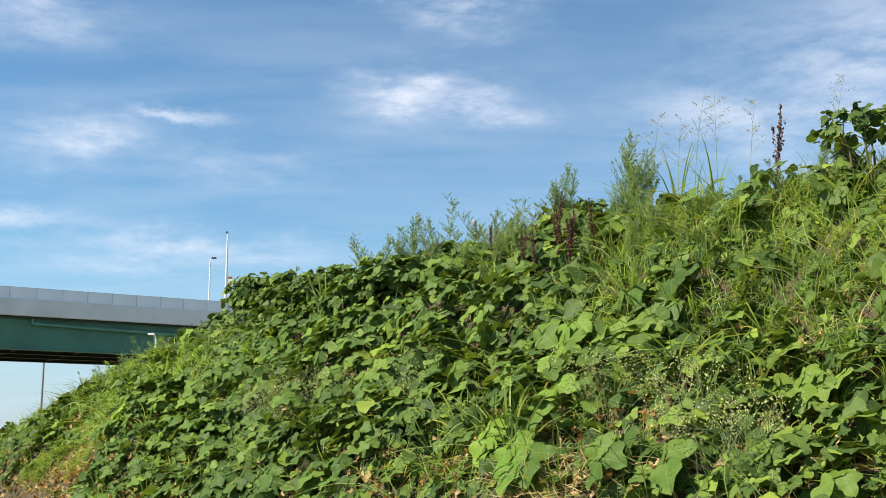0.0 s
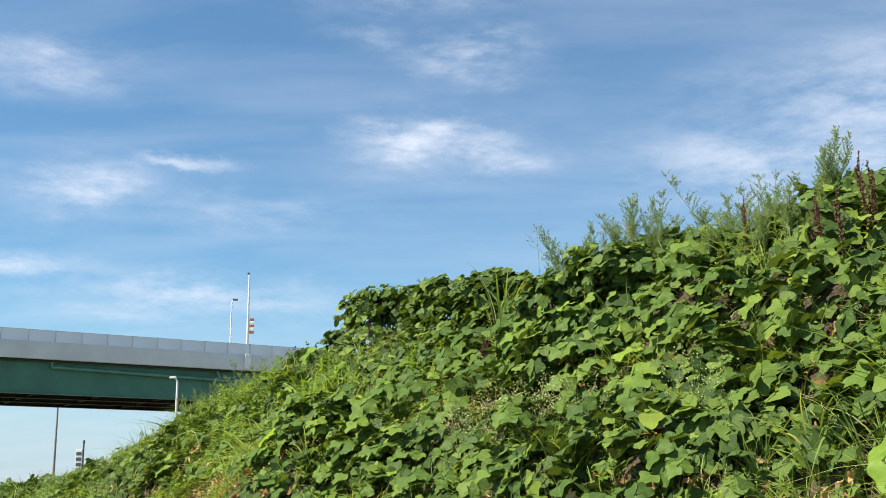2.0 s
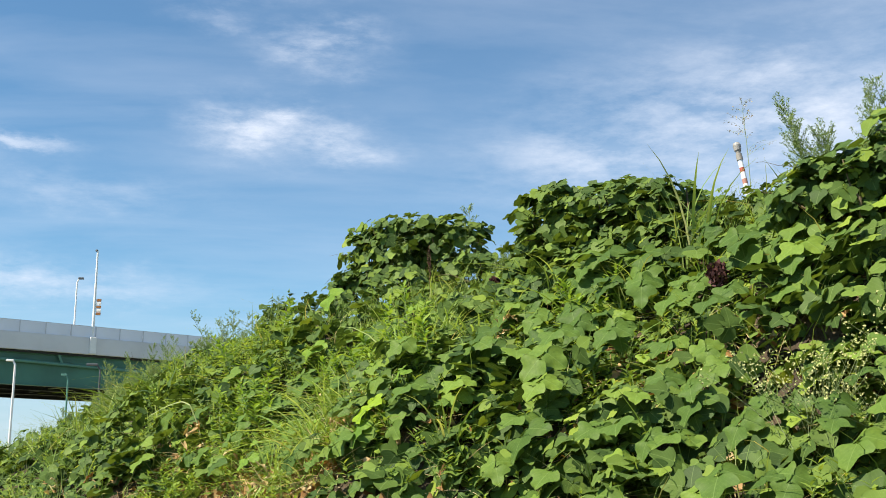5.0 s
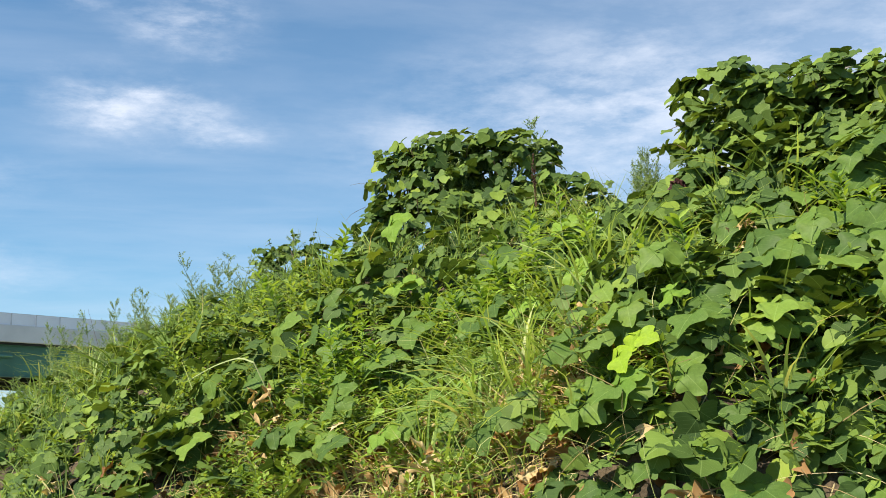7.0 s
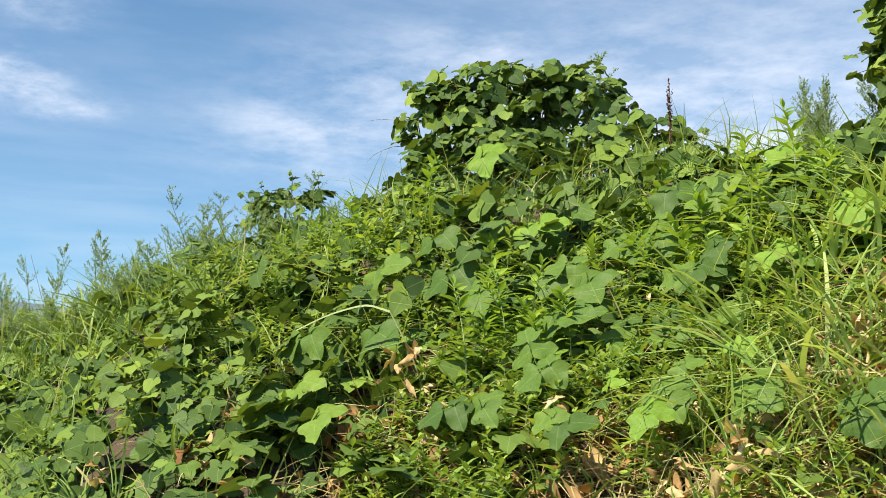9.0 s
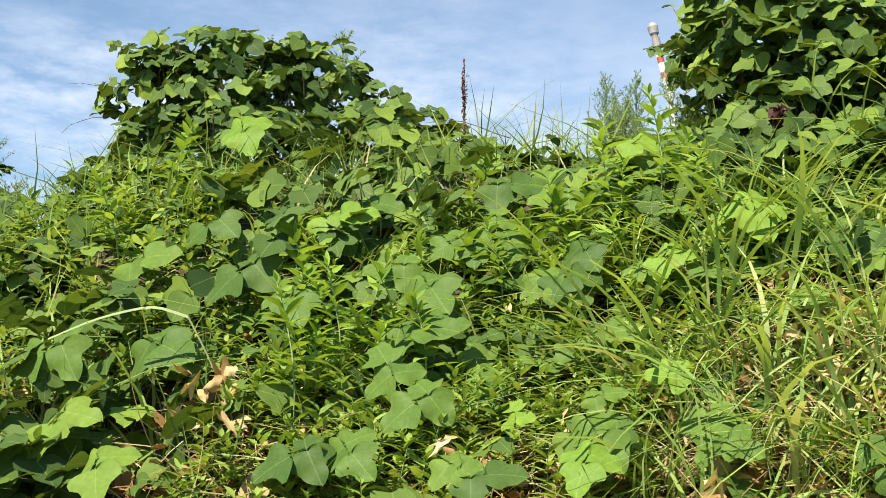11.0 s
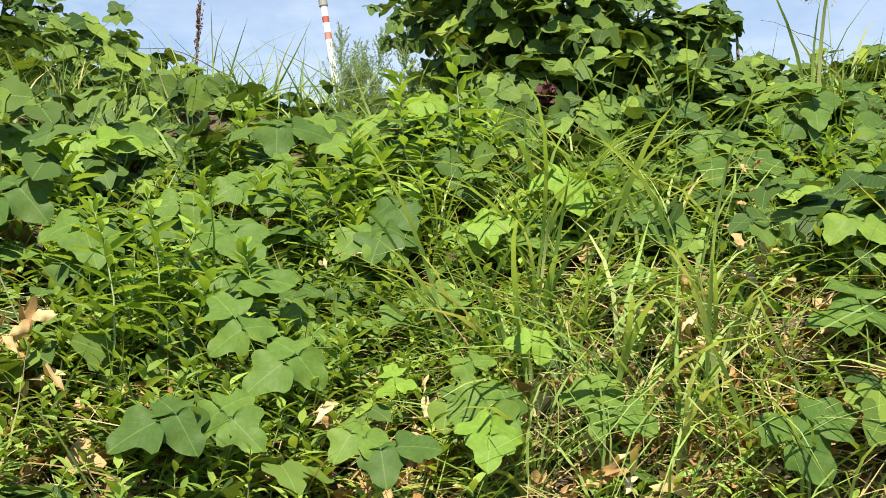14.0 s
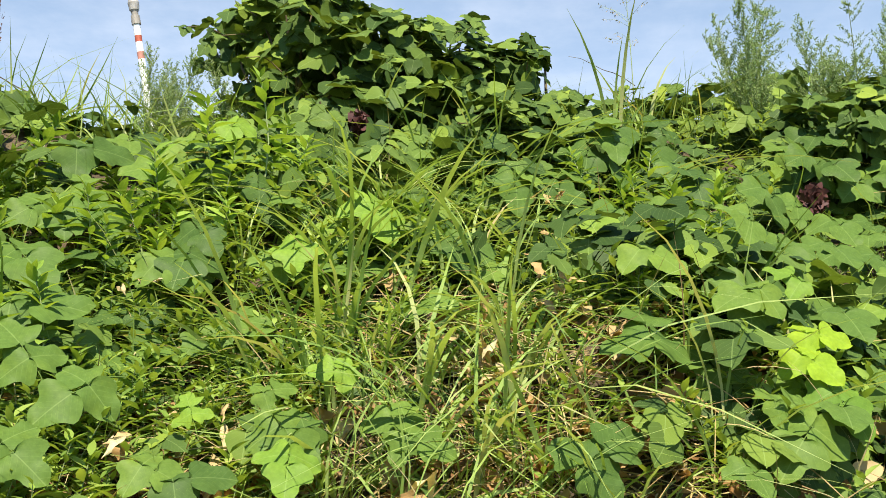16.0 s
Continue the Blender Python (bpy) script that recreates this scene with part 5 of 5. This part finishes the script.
    pos = place(s, n, rng.uniform(0.08, 0.24, m) * np.clip((n - 5.0), 0.5, 1))
    nrm = unit(ground_normal(s, n) * 0.30 + np.array((-0.30, -0.22, 0.62)) + rand_unit(m) * 0.42)
    tip = np.concatenate([-np.tile(NV, (m, 1)) * 0.7, np.full((m, 1), -0.4)], 1) + rand_unit(m) * 1.0
    B = frames(tip - nrm * np.sum(tip * nrm, 1, keepdims=True), nrm)
    for i in range(m):
        o = new("leaf", kinds[i % 4])
        o.parent = vine
        k = rng.uniform(0.07, 0.118)
        o.matrix_parent_inverse = base
        o.matrix_basis = Matrix.LocRotScale(tuple(pos[i]), Matrix(B[i]), (k, k, k))
    vine = thing("kudzu_vine", "kudzu vine with large lobed leaves tumbling over a hummock", "kudzu vine", at=tuple(place(10.0, 6.0)))
    base = Matrix.Translation(-Vector(place(10.0, 6.0)))
    m = 260
    s, n = rng.uniform(7.2, 12.2, m), rng.uniform(5.0, 7.3, m)
    pos = place(s, n, rng.uniform(0.18, 0.42, m) * np.clip(n - 4.6, 0.5, 1))
    nrm = unit(ground_normal(s, n) * 0.35 + np.array((-0.30, -0.25, 0.55)) + rand_unit(m) * 0.45)
    tip = np.concatenate([-np.tile(NV, (m, 1)), np.full((m, 1), -0.6)], 1) + rand_unit(m) * 0.8
    B = frames(tip - nrm * np.sum(tip * nrm, 1, keepdims=True), nrm)
    for i in range(m):
        o = new("leaf", kinds[i % 4])
        o.parent = vine
        k = rng.uniform(0.10, 0.16)
        o.matrix_parent_inverse = base
        o.matrix_basis = Matrix.LocRotScale(tuple(pos[i]), Matrix(B[i]), (k, k, k))


build_near_leaves()


def build_bent_stalk():
    """A long pale blade, kinked where it broke, over the dead leaves."""
    b = place(14.16, 6.05)
    ob = thing("bent_stalk", "long pale green grass stalk bent over dead leaves", "grass", at=tuple(b))
    knee = np.array([*(14.33 * U + 6.02 * NV), b[2] + 0.42])
    for name, pts, w, mat in (("stem", [b, (b + knee) / 2 + 0.01, knee], 0.005, M_PALE),
                              ("blade", [knee, knee + np.array([*(0.10 * U), 0.015]), knee + np.array([*(0.24 * U - 0.04 * NV), -0.02]), knee + np.array([*(0.36 * U - 0.08 * NV), -0.06])], 0.0055, M_PALE)):
        fine = np.linspace(0, len(pts) - 1, 13)
        pts = np.stack([np.interp(fine, np.arange(len(pts)), np.array(pts)[:, c]) for c in range(3)], 1)
        pts[1:-1] = (pts[:-2] + 2 * pts[1:-1] + pts[2:]) / 4
        pts[:, 2] += 0.02 * np.sin(np.linspace(0, math.pi, 13))
        k = len(pts)
        v, u = [], []
        for i, p in enumerate(pts):
            side = np.array([*(NV * 0.7), 0.7]) * w * (1 - 0.75 * (i / (k - 1)) ** 2 if name == "blade" else 1)
            v += [p - side - b, p + np.array((0, 0, 0.004)) - b, p + side - b]
            u += [(0.3, i / k), (0.5, i / k), (0.7, i / k)]
        f = [(3 * i + j, 3 * i + j + 1, 3 * i + j + 4, 3 * i + j + 3) for i in range(k - 1) for j in (0, 1)]
        part_mesh(name, mesh_from(name, np.array(v), np.array(f), np.array(u), mat), ob)


build_bent_stalk()


# upright weeds with whorled pointed leaves, standing over the vines


def build_leafy_weed(seed, h, m):
    """An erect stem whose leaves spread below and crowd into a rosette at the tip."""
    g = np.random.default_rng(seed)
    ob = thing("leafy_weed", "erect leafy weed with narrow pointed bright green leaves", "weed", "leafy weeds on the bank")
    top = np.array((g.normal(0, 0.10) * h, g.normal(0, 0.10) * h, h))
    bow = np.array((g.normal(0, 0.03), g.normal(0, 0.03), 0))
    stem = Heap()
    curve_tube(stem, [top * t + bow * math.sin(t * 3.14) for t in np.linspace(0, 1, 6)], 0.0038, 0.0016)
    part_mesh("stem", stem.mesh("stem", M_GREENSTEM), ob)
    q = 0.22 + 0.78 * np.linspace(0, 1, m) ** 0.62
    for k in range(m):
        a = k * 2.4 + g.normal(0, 0.25)
        rise = -0.15 + 1.25 * q[k] ** 2 + g.normal(0, 0.14)
        B = frames(np.array([(math.cos(a), math.sin(a), rise)]), np.array([(0, 0, 1.0)]) + g.normal(0, 0.25, (1, 3)))
        z = g.uniform(0.075, 0.112) * (1.12 - 0.50 * q[k] ** 3)
        o = new("leaf", WEED_LEAVES[k % 3])
        o.parent = ob
        o.matrix_basis = Matrix.LocRotScale(tuple(top * q[k] + bow * math.sin(q[k] * 3.14)), Matrix(B[0]), (z, z, z))
    return ob


WEED_LEAVES = []
for wide, fold, droop in ((1.0, 0.35, 0.22), (1.25, 0.25, 0.42), (0.85, 0.45, 0.10)):
    side = [(w * wide, y) for w, y in ((0.015, 0), (0.085, 0.14), (0.150, 0.34), (0.140, 0.55), (0.075, 0.80), (0, 1))]
    WEED_LEAVES.append(mesh_from("leaf", *leaflet(side, side, fold, droop), M_HERB_ONE))
weeds = [build_leafy_weed(60 + k, h, m) for k, (h, m) in enumerate(((0.34, 26), (0.42, 30), (0.27, 22), (0.48, 28)))]
# clumps: s, n, how many stand together
weed_clumps = [(13.48, 6.79, 3), (13.66, 6.88, 2), (13.70, 6.76, 2), (13.41, 6.72, 2), (13.09, 6.94, 3), (12.95, 6.91, 2), (13.07, 6.82, 2), (13.68, 7.20, 2), (11.43, 7.21, 1), (11.55, 6.89, 3),
               (11.32, 6.91, 3), (12.10, 5.89, 3), (11.97, 5.94, 2), (12.25, 5.98, 2), (13.31, 6.85, 2), (14.05, 6.38, 3), (14.14, 6.46, 2), (13.98, 6.40, 2), (14.25, 6.61, 2),
               (13.85, 6.28, 3), (14.07, 6.15, 2), (14.62, 7.25, 2), (14.89, 6.83, 2), (12.64, 6.57, 2)]
placed = 0
for s, n, cnt in weed_clumps:
    for _ in range(cnt):
        p = place(s + rng.normal(0, 0.07), n + rng.normal(0, 0.06), -0.02)
        k = rng.uniform(0.75, 1.1)
        m = Matrix.LocRotScale(tuple(p), Euler((rng.normal(0, 0.1), rng.normal(0, 0.1), rng.uniform(0, 6.28))), None)
        o = copy_thing(weeds[placed % 4], m) if placed >= 4 else weeds[placed]
        o.matrix_basis = m @ Matrix.Diagonal((k, k, k, 1))
        placed += 1

# tufts of broad upright blades among the weeds
for row in ((12.82, 6.56, 6, 0.72), (12.91, 6.62, 6, 0.60), (12.71, 6.51, 6, 0.78), (12.91, 5.94, 6, 0.75), (12.78, 5.83, 6, 0.80), (12.67, 5.85, 6, 0.70), (12.36, 6.60, 6, 0.70)):
    put_tuft(*row)

# a bush beside the tall shrub, and a feathery fringe where the crest runs down
build_shrub("overgrown_shrub", "bush of kudzu leaves beside the tall shrub on the crest", [((12.38, 8.75, 3.76), (0.38, 0.34, 0.24)), ((11.98, 8.80, 3.62), (0.34, 0.32, 0.22)), ((11.86, 7.97, 3.50), (0.30, 0.30, 0.21)), ((11.54, 7.95, 3.46), (0.24, 0.26, 0.19))], 75, 0.094, 20, 1.0)
for k, (s, top) in enumerate(((16.45, 3.46), (16.7, 3.42), (17.0, 3.40), (17.3, 3.36), (17.55, 3.28), (17.8, 3.26), (18.1, 3.20), (18.4, 3.20), (18.75, 3.12), (19.1, 3.10), (19.5, 3.0))):
    p = place(s, 8.6 + 0.12 * math.sin(k * 2.1), -0.02)
    h = (top + 0.06 * math.sin(k * 3.3) - p[2]) / 0.9
    bushy = copy_thing(mugs[1 + k % 2][0], Matrix.Identity(4))
    bushy.matrix_basis = Matrix.LocRotScale(tuple(p), Euler((0.05, -0.05, k * 1.7)), (0.8, 0.8, h))


def build_vine_patch(s, n, count, spread):
    """Leaves trailing over a thin place in the carpet."""
    g = np.random.default_rng(int(s * 100))
    ss, nn = s + g.normal(0, spread, count), n + g.normal(0, spread * 0.8, count)
    tilt = unit(ground_normal(ss, nn) * 0.4 + np.array((-0.25, -0.15, 0.55)) + g.normal(0, 0.25, (count, 3)))
    heap = Heap()
    trifoliate(heap, place(ss, nn, g.uniform(0.05, 0.30, count)), tilt, g.normal(0, 0.8, (count, 3)) - np.array((*NV, 0.6)), g.uniform(0.075, 0.13, count))
    tagged(new("vine_patch", heap.mesh("vine_patch", M_KUDZU)), "trailing kudzu leaves over bare soil on the bank", "kudzu vines", kind="stuff")


build_vine_patch(10.67, 5.73, 60, 0.17)
